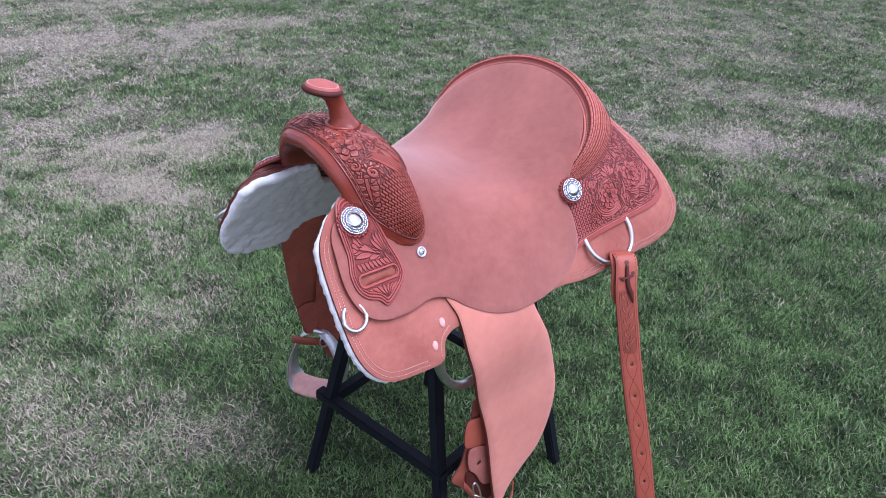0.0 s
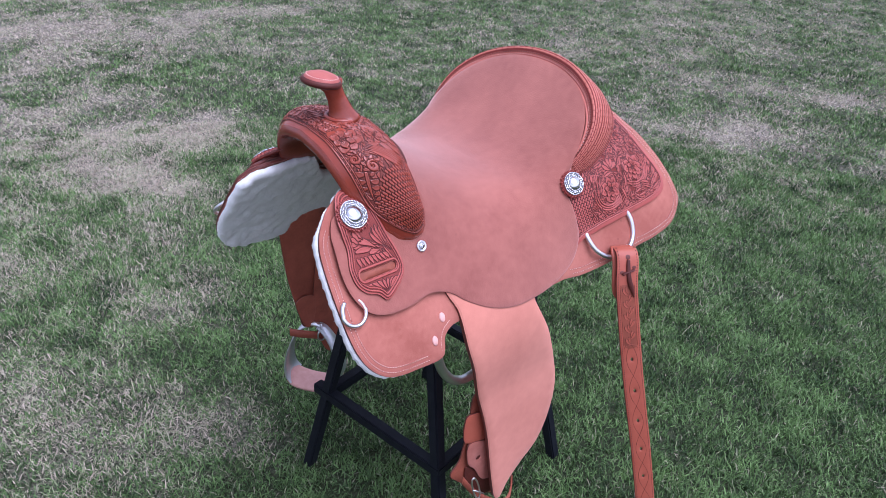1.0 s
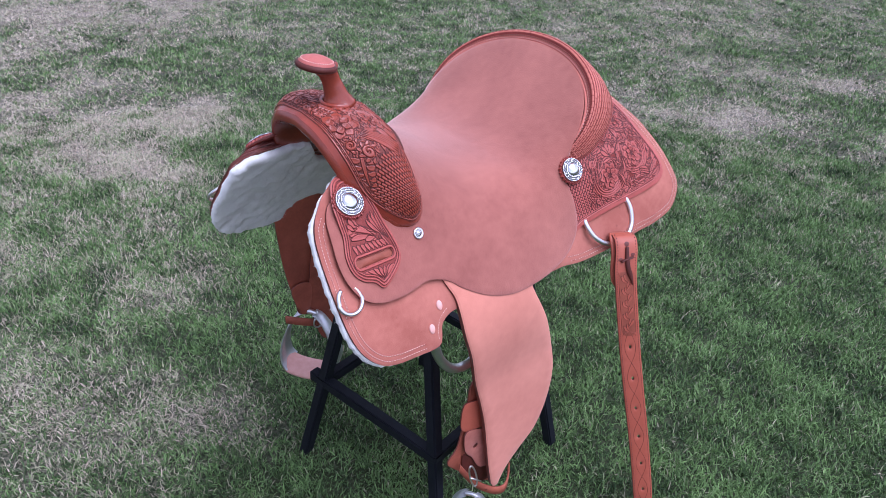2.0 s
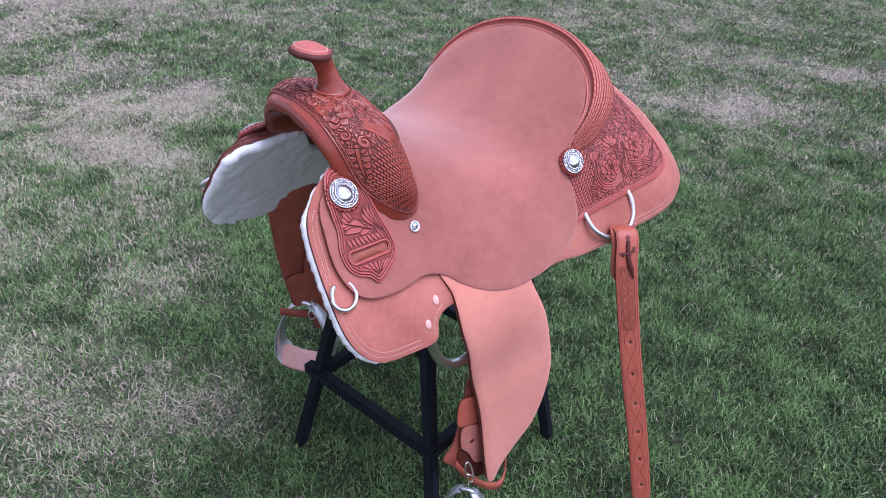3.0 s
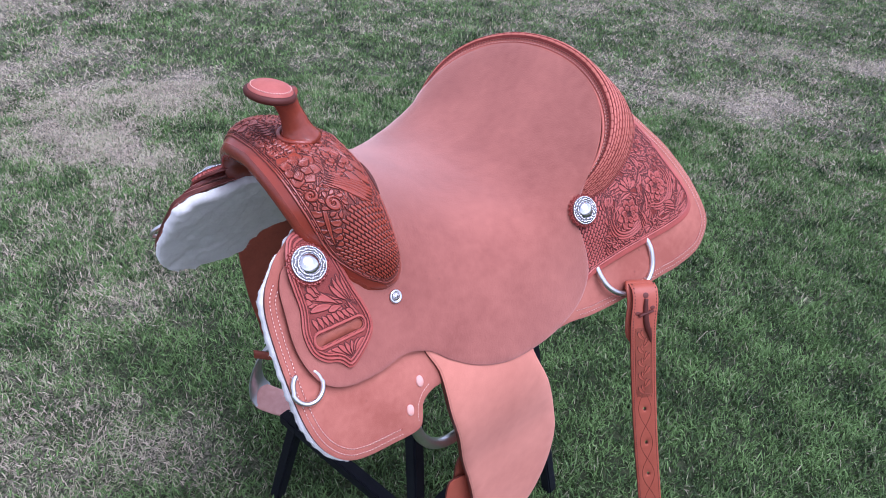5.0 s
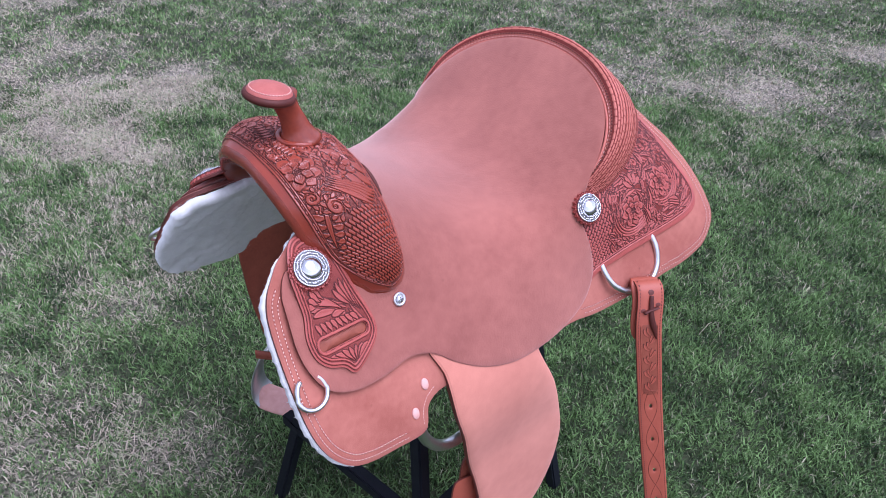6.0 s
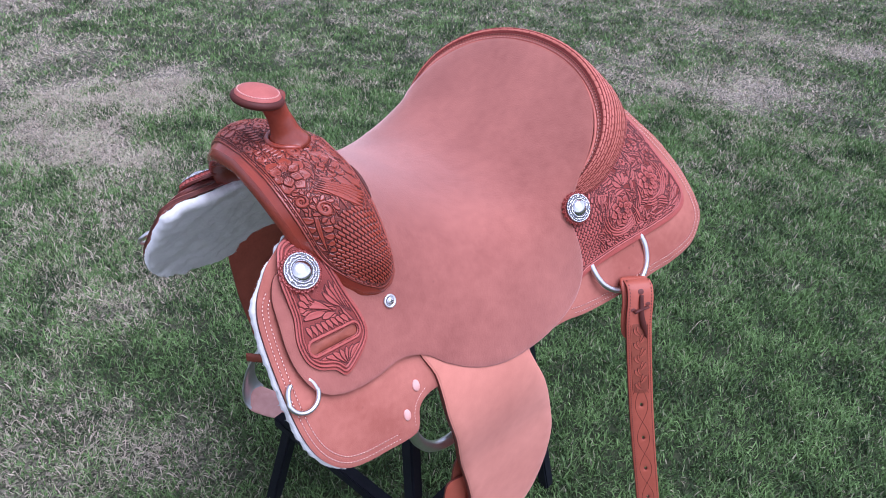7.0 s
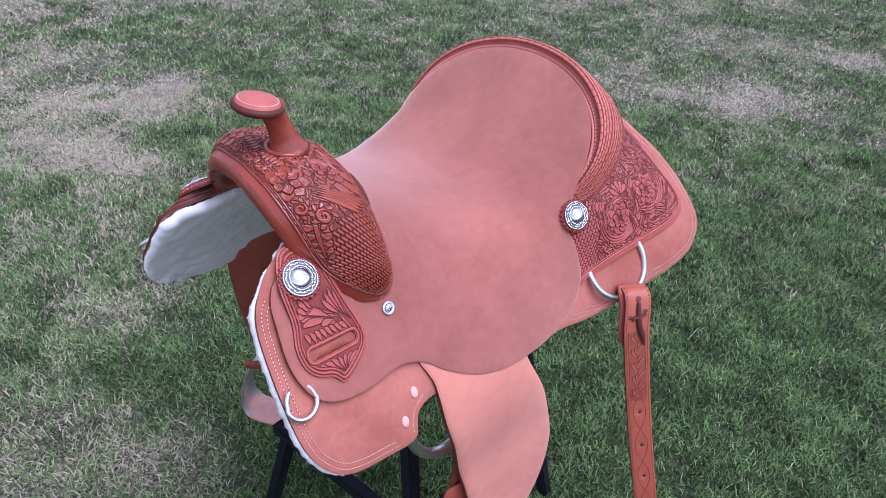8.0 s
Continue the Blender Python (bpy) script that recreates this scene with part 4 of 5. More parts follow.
# ---- rear jockey tooling ----
rear_line = rounded(REAR, 0.004)
flowers = [(.564, .725, .0245, 8), (.497, .705, .0235, 8), (.563, .769, .018, 6), (.588, .750, .014, 5)]
for F, sd, jockey in ((near_side, 1, jockeys[0]),):
    panel = np.array([(.452, .748), (.50, .770), (.585, .800), (.592, .785), (.600, .755), (.620, .716), (.624, .697), (.616, .686), (.60, .679), (.54, .666), (.47, .656), (.452, .652), (.452, .69)])
    r = Carving(F, sd, .0040, ((.385, .650), (.625, .815)), (1.0, 1.12), .0007, 160)
    area = np.array([(.392, .632), (.456, .650), (.452, .690), (.456, .752), (.40, .742)])
    r.weave((.43, .70), (.45, .62), (.85, -.50), .0100, .0050, lambda x, z: inside(area, np.array([[x, z]]))[0], .0009)
    r.fill(panel, (.028, .024, .020), [f[:2] for f in flowers], 3600)
    for i in range(3):
        R = .0285 + .0042 * i
        r.arc(.494, .706, R, 165 - 8 * i, 385, .0042, 1.04)
        r.arc(.565, .725, R, -115, 70 - 8 * i, .0042, 1.04)
    # leaves that roll off the two rings
    for u, v, turn in ((.458, .700, 80), (.462, .722, 60), (.480, .742, 20), (.520, .690, -70), (.530, .712, -110), (.598, .742, 110), (.582, .690, -20), (.545, .768, 60)):
        c = math.radians(turn)
        for k in range(3):
            r.ribbon(r.local(u, v), (-.010 * math.cos(c), -.010 * math.sin(c) + .0035 * k), (.014 * math.cos(c + .3 * k), .014 * math.sin(c + .3 * k)), .22, .0060)
    for k in range(5):
        loc = r.local(.508, .732)
        r.ribbon(loc, (.000, .000), (.020 * math.cos(.5 + .5 * k), .020 * math.sin(.5 + .5 * k)), .15, .0085)
    for u, v, R, hand in ((.465, .669, .0115, 1), (.548, .681, .0105, -1), (.528, .754, .0110, 1), (.606, .702, .0075, 1), (.512, .668, .0075, -1), (.466, .740, .0085, 1)):
        r.swirl(r.local(u, v), (0, 0), R, random.uniform(0, 6), hand)
    for u, v, R, n in reversed(flowers):
        r.bloom(r.local(u, v), (0, 0), R, n, random.uniform(0, 1))
    border = inset(rear_line, .0075)
    border = border[(border[:, 0] > .405)]
    cut = np.argmax(np.linalg.norm(np.roll(border, -1, 0) - border, axis=1))
    border = np.roll(border, -cut - 1, 0)
    r.stroke(None, border, .0026, .0009, False)
    r.stroke(None, border[2:-2] + np.array([-.0034, .0010]) * (border[2:-2, :1] > .6) + np.array([0, .0034]) * (border[2:-2, :1] <= .6), .0018, .0009, False)
    r.done("floral_tooling", (TOOLED, TOOLED_MID, TOOLED_DEEP), jockey, "carved flowers, leaves and basket weave", inset(rear_line, .0062))
for ob in list(jockeys[0].children):
    mirrored(ob, jockeys[1], centre)

# ---- cantle: welt, stitches, basket stamps ----


def scaled_cantle(a, t):
    """The cantle's back with its turn in units of about a metre."""
    return cantle_surface(min(max(a * 330, -105.9), 105.9), min(max(t, 0), 1))


probe, pn = frame_at(scaled_cantle, .1, .5, .01)
cr = Relief(scaled_cantle, 1 if pn[0] + pn[2] > 0 else -1, .0008, ((-.321, .321), (0, 1)), 180)
A = np.linspace(-.315, .315, 160)
for t, w, h in ((.03, .04, .0014), (.90, .04, .0016), (.965, .05, .0022)):
    k = len(cr.verts)
    for a in A:
        taper = 1 - .6 * (abs(a) / .32) ** 6
        for s, z in ((-1, -.0002), (-.5, h), (.5, h), (1, -.0002)):
            cr.verts.append(cr.at(a, t + s * w * .5 * taper, z))
    for i in range(len(A) - 1):
        for c in range(3):
            cr.face((k + 4 * i + c, k + 4 * i + c + 1, k + 4 * i + 5 + c, k + 4 * i + 4 + c), c != 1)
cr.done("cantle_border", CANTLE_LEATHER, cantle_back, "rolled border lines", TOOLED_MID)
stamped = Carving(scaled_cantle, cr.sd, .0010, ((-.304, .304), (.185, .865)), (.95, .078), .0007, 150)
stamped.weave((0, .52), (1.05, 0), (0, 12.8), .0125, .0052, lambda a, t: abs(a) < .302 and .19 < t < .86, .0007)
stamped.done("basket_stamping", (CANTLE_LEATHER, TOOLED_MID, TOOLED_MID), cantle_back, "basket weave stamping")
stitches(scaled_cantle, cr.sd, [(a, .115) for a in A], .0012, cantle_back, mat=LACE, gap=.0062, length=.0040, width=.0014, tell=(.01,))
stitches(scaled_cantle, cr.sd, [(a, .165) for a in A], .0010, cantle_back, "stamped_row", EDGE_LEATHER, .005, .003, .0022, tell=(.01,))
stitches(scaled_cantle, cr.sd, [(a, .875) for a in A], .0010, cantle_back, "stamped_row", EDGE_LEATHER, .005, .003, .003, tell=(.01,))
# rounded welt where the seat meets the cantle
welt = [np.array(cantle_surface(d, .04)) + np.array([-.002, 0, .001]) for d in np.linspace(-104, 104, 90)]
link("seat_welt", *tube(welt, .0022, 8), CANTLE_LEATHER, saddle, "rolled leather welt along the seat rim")

# ---- fork tooling ----
_, pn = frame_at(fork_surface, .3, .5, .01)
fr = Carving(fork_surface, 1 if pn[2] > 0 else -1, .0007, ((0.0, .985), (.06, .985)), (.25, .127), .00056, 200)


def floc(a, b):
    """From metres, half-way round the fork and front to back, to the fork's own coordinates."""
    return a / .25, b / .127


area = np.array([(.53, .50), (.50, .93), (.80, .93), (.91, .82), (.95, .5), (.93, .22), (.86, .10), (.74, .11), (.62, .30)])
fr.weave((.7, .55), (2.4, 5.2), (3.6, -4.6), .0105, .0052, lambda s, w: inside(area, np.array([[s, w]]))[0], .0011)
# loose leaves first, the large forms over them
region = np.array([(.0, .11), (.46, .11), (.56, .30), (.50, .50), (.47, .93), (.0, .93)])
fr.fill(region, (.026, .022, .018, .014), [(.28, .24), (.5, .37), (.28, .67), (.02, .16)], 3000)
# ribs of a leaf between the upper scrolls
for k in range(6):
    fr.ribbon(floc, (.0150 + .0062 * k, .0330 + .0010 * k), (.0110 + .0062 * k, .0480 + .0006 * k), .18, .0068)
# broad petals that close the upper sprays
for a0, b0, a1, b1 in ((.044, .074, .056, .096), (.062, .096, .078, .118), (.078, .090, .097, .114), (.083, .078, .106, .098)):
    fr.ribbon(floc, (a0, b0), (a1, b1), .10, .0150)
# long leaves that sweep back to the basket stamping
for k in range(5):
    f = k / 4
    fr.ribbon(floc, (.0890 + .0100 * f, .0580 - .0100 * f), (.1040 + .0235 * f, .1160 - .0170 * f), -.22 + .18 * f, .0078)
for a, b, R, n, tn in ((.0695, .0840, .0200, 6, .8), (.012, .0900, .017, 6, .2), (.0695, .0310, .0290, 8, .3)):
    fr.bloom(floc, (a, b), R, n, tn)
for a, b, R, tn, hand in ((.0375, .0600, .0155, 1.0, 1), (.0030, .0620, .0120, 1.0, 1), (.0290, .0240, .0125, .3, 1), (.0020, .0230, .0125, 2.5, -1)):
    fr.swirl(floc, (a, b), R, tn, hand)
# curling leaves that rise from the fork's foot
foot, tip = np.array((.1740, .0220)), np.array((.1225, .0345))
for k in range(5):
    f = k / 4
    root = foot + (tip - foot) * (.80 - .74 * f)
    fr.ribbon(floc, root, (.1270 + .0330 * f, .0165 - .0075 * math.sin(math.pi * f)), .52, .0092 - .0024 * f)
    fr.ribbon(floc, root, (.1395 + .0280 * f, .0475 - .0150 * f), -.52, .0090 - .0024 * f)
fr.ribbon(floc, foot, tip, .05, .0060)
for a, b, R, tn, hand in ((.1100, .0270, .0145, .5, 1), (.1270, .0465, .0170, 2.0, -1)):
    fr.swirl(floc, (a, b), R, tn, hand)
# plain borders
edge_line = rounded([(0, .085), (.30, .085), (.60, .085), (.80, .080), (.90, .16), (.945, .36), (.955, .55), (.93, .76), (.86, .90), (.75, .945), (.40, .950), (0, .950)], .004, False)
fr.stroke(None, edge_line, .0026, .0009, False)
fr.stroke(None, .5 + (edge_line - .5) * np.array((1.0, .91)) - np.array((.018, 0)), .0018, .0008, False)
field = rounded([(-.01, .068), (.30, .068), (.60, .068), (.81, .062), (.915, .14), (.962, .36), (.97, .55), (.945, .78), (.87, .925), (.75, .968), (.40, .972), (-.01, .972)], .004, False)
carved = fr.done("floral_tooling", (FORK_LEATHER, FORK_MID, FORK_DEEP), fork, "carved flowers and basket weave", field)
mirrored(carved, fork, lambda x: 0.0)
# collar round the horn's foot
ring = []
flat = fr.P.reshape(-1, 3)
for a in np.linspace(0, 2 * math.pi, 40, endpoint=False):
    q = np.array([.065 + .0235 * math.cos(a), -.007 + .0235 * math.sin(a)])
    ring.append((q[0], q[1], flat[np.argmin(np.hypot(flat[:, 0] - q[0], flat[:, 1] - q[1]))][2] + .0022))
ring = [tuple((np.array(ring[i - 1]) + np.array(ring[i]) + np.array(ring[(i + 1) % 40])) / 3) for i in range(40)]
link("collar", *tube(ring, .0028, 8, True), FORK_LEATHER, horn, "folded leather collar")
# stitching round the horn cap
verts, faces = [], []
for i in range(42):
    a = 2 * math.pi * i / 42
    pts = [(.0238 * math.cos(a + d), .0238 * math.sin(a + d), .0072 + z) for d, z in ((-.045, -.0003), (0, .0006), (.045, -.0003))]
    v, f = tube(pts, .0008, 5)
    verts, faces = join((verts, faces), (v, f))
link("stitching", verts, faces, LACE, cap, "pale thread stitching")

# ---- shield with its slot ----
SHIELD = [(-.012, .786), (.000, .795), (.018, .796), (.036, .787), (.043, .765), (.050, .738), (.057, .716), (.059, .699), (.053, .687), (.036, .676), (.013, .668),
          (.001, .678), (-.016, .685), (-.027, .697), (-.029, .716), (-.022, .738), (-.022, .758), (-.021, .773)]
slot_a, slot_b = np.array((-.013, .7045)), np.array((.041, .7025))
d = (slot_b - slot_a) / np.linalg.norm(slot_b - slot_a)
nrm = np.array([-d[1], d[0]])
slot = [slot_b + .0052 * (nrm * math.cos(a) + d * math.sin(a)) for a in np.linspace(0, math.pi, 9)] + [slot_a + .0052 * (-nrm * math.cos(a) - d * math.sin(a)) for a in np.linspace(0, math.pi, 9)]
for F, sd in ((near_side, 1),):
    shield_line = rounded(SHIELD, .004)
    shield = sheet("shield", shield_line, F, sd, .0065, .0040, .008, TOOLED, saddle, "tooled leather shield with a slot", holes=[slot], round_edge=.0018, edge=EDGE_LEATHER)
    r = Carving(F, sd, .0110, ((-.034, .064), (.664, .800)), (1.0, 1.15), .0005, 130)
    # an opening bud and its sprays: foot, tip, bow, width
    for a, b, bow, wide in (((.0287, .7284), (.0040, .7432), .05, .0104), ((.0290, .7306), (.0241, .7530), -.12, .0084), ((.0276, .7324), (-.0095, .7560), .12, .0070),
                            ((.0227, .7291), (-.0130, .7488), -.12, .0096), ((.0217, .7272), (-.0155, .7413), .10, .0070), ((.0225, .7257), (-.0130, .7323), -.15, .0074),
                            ((.0263, .7253), (.0156, .7186), .10, .0072), ((.0265, .7258), (.0083, .7261), -.10, .0066), ((.0319, .7300), (.0340, .7490), -.15, .0056),
                            ((.0342, .7297), (.0405, .7444), .15, .0056), ((.0359, .7285), (.0451, .7370), .20, .0052), ((.0372, .7233), (.0489, .7274), .20, .0046)):
        r.ribbon(lambda x, z: (x, z), a, b, bow, wide)
    for k in range(5):
        r.ribbon(lambda x, z: (x, z), (.0455 - .0022 * k, .7200 + .0020 * k), (.0430 - .0058 * k, .7480 + .0085 * math.sin(.75 * k)), .16, .0058)
    for k in range(4):
        r.ribbon(lambda x, z: (x, z), (.0060 - .0040 * k, .7440 - .0015 * k), (-.0030 - .0040 * k, .7640 - .0065 * k), .15, .0070)
    for k in range(3):
        r.ribbon(lambda x, z: (x, z), (.0510 - .0030 * k, .7025), (.0342 - .0034 * k, .7297 - .0034 * k), .13, .0040)
    # leaves over the slot, and the frond under it
    for k in range(8):
        r.ribbon(lambda x, z: (x, z), (-.0125 + .0072 * k, .7123 - .0004 * k), (-.0145 + .0063 * k, .7253 - .0006 * k), -.30, .0060)
    for k in range(7):
        f = k / 6
        r.ribbon(lambda x, z: (x, z), (.0191, .6749), (-.0140 + .0560 * f, .6916 + .0030 * math.sin(math.pi * f) - .004 * f), -.25 + .45 * f, .0062)
    for dd, w in ((.0035, .0030), (.0070, .0026)):
        r.stroke(None, inset(shield_line, dd), w, .0010, False, True)
    r.stroke(None, inset(slot, -.0024), .0036, .0013, False, True)
    hole = inset(slot, -.0004)
    keep = np.r_[inset(shield_line, .0016), inset(shield_line, .0016)[:1], hole[::-1], hole[-1:]]
    r.done("floral_tooling", (TOOLED, SHIELD_MID, TOOLED_DEEP), shield, "carved flower and fronds", keep)
    sheet("slot_floor", inset(slot, -.002), F, sd, .0066, .0012, .01, STIRRUP_LEATHER, shield, "leather seen through the slot", round_edge=.0005)
twin = mirrored(shield, saddle, centre)
for ob in list(shield.children):
    mirrored(ob, twin, centre)


# ---- conchos ----
def rope(R, r, n, h):
    """A twisted rope ring."""
    verts, faces = [], []
    for i in range(n):
        a = 2 * math.pi * i / n
        c = np.array([R * math.cos(a), R * math.sin(a), h])
        ax = np.array([-math.sin(a), math.cos(a), 0]) * .8 + np.array([math.cos(a), math.sin(a), 0]) * .6
        v, f = tube([c - ax * r * 1.15, c - ax * r * .6, c + ax * r * .6, c + ax * r * 1.15], [r * .35, r * .85, r * .85, r * .35], 6)
        verts, faces = join((verts, faces), (v, f))
    return verts, faces


def concho(m, R, loops):
    con = link("concho", *lathe([(.0, 0), (R * .98, 0), (R, .0012), (R * .97, .0022), (R * .90, .0020), (R * .60, .0034), (R * .55, .0038), (.0, .0038)], 48), SILVER_DARK, saddle, "engraved round silver concho")
    con.matrix_world = m
    for name, data, mat in (("rope_rim", rope(R * .95, R * .060, 54, .0022), SILVER), ("inner_rope", rope(R * .64, R * .05, 44, .0038), SILVER),
                            ("dome", lathe([(.0, .0030), (R * .58, .0034), (R * .56, .0046), (R * .47, .0062), (R * .31, .0077), (R * .14, .0086), (.0, .0089)], 40), SILVER)):
        link(name, *data, mat, con)
    verts, faces = [], []
    for i in range(24):
        a = 2 * math.pi * i / 24
        c = np.array([R * .80 * math.cos(a), R * .80 * math.sin(a), .0029])
        tdir = np.array([-math.sin(a), math.cos(a), 0])
        odir = np.array([math.cos(a), math.sin(a), 0])
        s = 1 if i % 2 else -1
        pts = [c + tdir * R * .12 * f + odir * s * R * .05 * (1 - 2 * f * f) for f in np.linspace(-1, 1, 7)]
        verts, faces = join((verts, faces), tube(pts, R * .03, 5))
    for i in range(6):
        a = 2 * math.pi * i / 6 + .3
        verts, faces = join((verts, faces), ([(v[0] + R * .80 * math.cos(a), v[1] + R * .80 * math.sin(a), v[2] + .0026) for v in lathe([(.0, 0), (R * .11, 0), (R * .08, .0012), (.0, .0016)], 12)[0]], lathe([(.0, 0), (R * .11, 0), (R * .08, .0012), (.0, .0016)], 12)[1]))
    link("engraving", verts, faces, SILVER, con)
    n = 22
    ros = [((R * 1.18 + R * .06 * math.cos(n * a)) * math.cos(a), (R * 1.18 + R * .06 * math.cos(n * a)) * math.sin(a)) for a in np.linspace(0, 2 * math.pi, n * 8, endpoint=False)]
    bm = bmesh.new()
    lo, hi = [bm.verts.new((x, y, -.0045)) for x, y in ros], [bm.verts.new((x * .985, y * .985, -.0004)) for x, y in ros]
    bm.faces.new(hi)
    for i in range(len(ros)):
        j = (i + 1) % len(ros)
        bm.faces.new((lo[i], lo[j], hi[j], hi[i]))
    rosette = part("rosette", bm, TOOLED, con, "scalloped leather rosette", False)
    verts, faces = [], []
    for i in range(n):
        a = 2 * math.pi * i / n
        pts = [(R * (1.10 + .07 * math.cos(b)) * math.cos(a + .095 * math.sin(b)), R * (1.10 + .07 * math.cos(b)) * math.sin(a + .095 * math.sin(b)), .0) for b in np.linspace(0, 2 * math.pi, 12, endpoint=False)]
        verts, faces = join((verts, faces), tube(pts, .0006, 5, True))
    link("loops", verts, faces, TOOLED_MID, rosette, "dark stamped loops")
    return con


concho(on_surface(near_side, .005, .7725, 1, .0125), .0212, 22)
concho(on_surface(off_side, .005, .7725, -1, .0125), .0212, 22)
concho(on_surface(near_side, .4135, .7285, 1, .012), .0198, 22)

# screw with a ferrule
screw = link("screw", *lathe([(.0, -.001), (.0082, -.001), (.0088, .0012), (.0072, .0026), (.0058, .0010), (.0, .0008)], 28), STEEL, saddle, "chrome screw in a cup washer")
screw.matrix_world = on_surface(near_side, .1005, .7095, 1, .0085)
link("screw_head", *lathe([(.0, .0012), (.0050, .0014), (.0044, .0034), (.0024, .0042), (.0, .0044)], 20), STEEL, screw)
link("screw_slot", *join(tube([(-.003, 0, .0044), (.003, 0, .0044)], .0006, 5), tube([(0, -.003, .0044), (0, .003, .0044)], .0006, 5)), SILVER_DARK, screw)

# ---- rings ----
front_ring = [np.array(near_side(-.0435 + .0190 * math.cos(a) * (1 if math.sin(a) < 0 else .92), .6735 + .0155 * math.sin(a))) + np.array([0, -.0045, .001]) for a in np.radians(np.linspace(118, 405, 40))]
link("d_ring", *tube(front_ring, .0029, 10), STEEL, near_skirt, "small polished steel ring")
off_ring = [np.array(off_side(-.0455 + .0190 * math.cos(a), .6735 + .0155 * math.sin(a))) + np.array([0, .0045, .001]) for a in np.radians(np.linspace(0, 360, 36, endpoint=False))]
link("d_ring", *tube(off_ring, .0029, 10, True), STEEL, off_skirt, "small polished steel ring")
RR = [(.4295, -.206, .648), (.4315, -.220, .632), (.440, -.232, .617), (.460, -.241, .604), (.485, -.246, .600), (.512, -.246, .605), (.530, -.238, .622), (.534, -.226, .645), (.531, -.212, .662)]
link("rigging_ring", *tube(rounded(RR, .004, False), .0042, 10), STEEL, saddle, "polished steel rear rigging ring")
cinch = rounded([(.088, -.214, .570), (.096, -.214, .535), (.110, -.213, .502), (.134, -.212, .473), (.165, -.211, .460), (.196, -.211, .469), (.22, -.211, .502), (.225, -.211, .54)], .005, False)
link("cinch_ring", *tube(cinch, .0080, 12), STEEL, saddle, "polished steel front cinch ring")

# ---- rear billet ----
BILLET = [(.489, -.243, .596), (.489, -.250, .611), (.486, -.259, .612), (.480, -.270, .595), (.472, -.282, .560), (.474, -.300, .49), (.479, -.320, .41), (.488, -.342, .32), (.502, -.368, .21), (.515, -.392, .10), (.524, -.408, .02)]
bl = rounded(BILLET, .004, False)
brun = np.r_[0, np.cumsum(np.linalg.norm(np.diff(bl, axis=0), axis=1))]
BR = np.array([math.cos(radians(-30)), math.sin(radians(-30)), 0.0])


def billet_surface(a, s):
    """a: across the strap; s: down it in metres from the ring."""
    c = np.array([np.interp(s, brun, bl[:, j]) for j in range(3)])
    return c + BR * a


bw = .0200
bout = [(-bw, .004), (-bw, .1), (-bw, .3), (-bw, .5), (-bw, brun[-1] - .03), (-bw * .7, brun[-1] - .006), (0, brun[-1]), (bw * .7, brun[-1] - .006), (bw, brun[-1] - .03), (bw, .5), (bw, .3), (bw, .1), (bw, .004)]
line = []
for p, q in zip(bout, bout[1:] + bout[:1]):
    k = max(int(math.dist(p, q) / .008), 1)
    line += [np.array(p) + (np.array(q) - np.array(p)) * i / k for i in range(k)]


def oval(a, s, ra, rs, n=12):
    return [(a + ra * math.cos(t), s + rs * math.sin(t)) for t in np.linspace(0, 2 * math.pi, n, endpoint=False)]


hole_s = [.236, .3065, .377, .4475, .518, .5885]
_, pn = frame_at(billet_surface, 0, .2)
bsd = 1 if pn[1] < 0 else -1
billet = sheet("billet", line, billet_surface, bsd, 0.0, .0055, .009, STRAP_LEATHER, saddle, "long stitched leather rear billet strap", holes=[oval(0, h, .0026, .0040) for h in hole_s], round_edge=.0016, edge=EDGE_LEATHER)
sheet("billet_tail", rounded([(-bw, .02), (-bw, .06), (-bw * .9, .11), (0, .12), (bw * .9, .11), (bw, .06), (bw, .02)], .008),
      lambda a, s: billet_surface(a, s) + np.array([.002, .008 + .03 * s, 0]), bsd, 0.0, .004, .01, STRAP_LEATHER, saddle, "folded back end of the billet")
stitches(billet_surface, bsd, [(-bw + .0032, s) for s in np.linspace(.02, brun[-1] - .03, 60)], .0056, billet, mat=EDGE_LEATHER)
stitches(billet_surface, bsd, [(bw - .0032, s) for s in np.linspace(.02, brun[-1] - .03, 60)], .0056, billet, mat=EDGE_LEATHER)
r = Relief(billet_surface, bsd, .0056, ((-.022, .022), (0, brun[-1])), 200)
for g in (-1, 1):
    r.stroke(None, [(g * (bw - .0068), s) for s in np.linspace(.085, .205, 30)], .0014, .0006, False)
for i in range(9):
    g, s0 = (1 if i % 2 else -1), .206 - .0125 * i
    r.ribbon(lambda a, b: (a, b), (-g * .002, s0), (g * .0095, s0 - .016), g * .22, .0052, .0007)
    r.ribbon(lambda a, b: (a, b), (-g * .001, s0 - .004), (g * .004, s0 - .019), g * .12, .0036, .0008)
r.stroke(None, [(-.0125 * math.cos(a), .212 + .008 * math.sin(a) * -1) for a in np.linspace(0, math.pi, 16)], .0014, .0007, False)
r.done("strap_tooling", STRAP_LEATHER, billet, "carved fronds", DARK_LEATHER)
sheet("tooled_ground", rounded([(-.0125, .088), (-.0125, .15), (-.0125, .204), (0, .212), (.0125, .204), (.0125, .15), (.0125, .088), (0, .085)], .006), billet_surface, bsd, .0050, .0008, .01, STIRRUP_LEATHER, billet, "darker stamped background", round_edge=.0006)
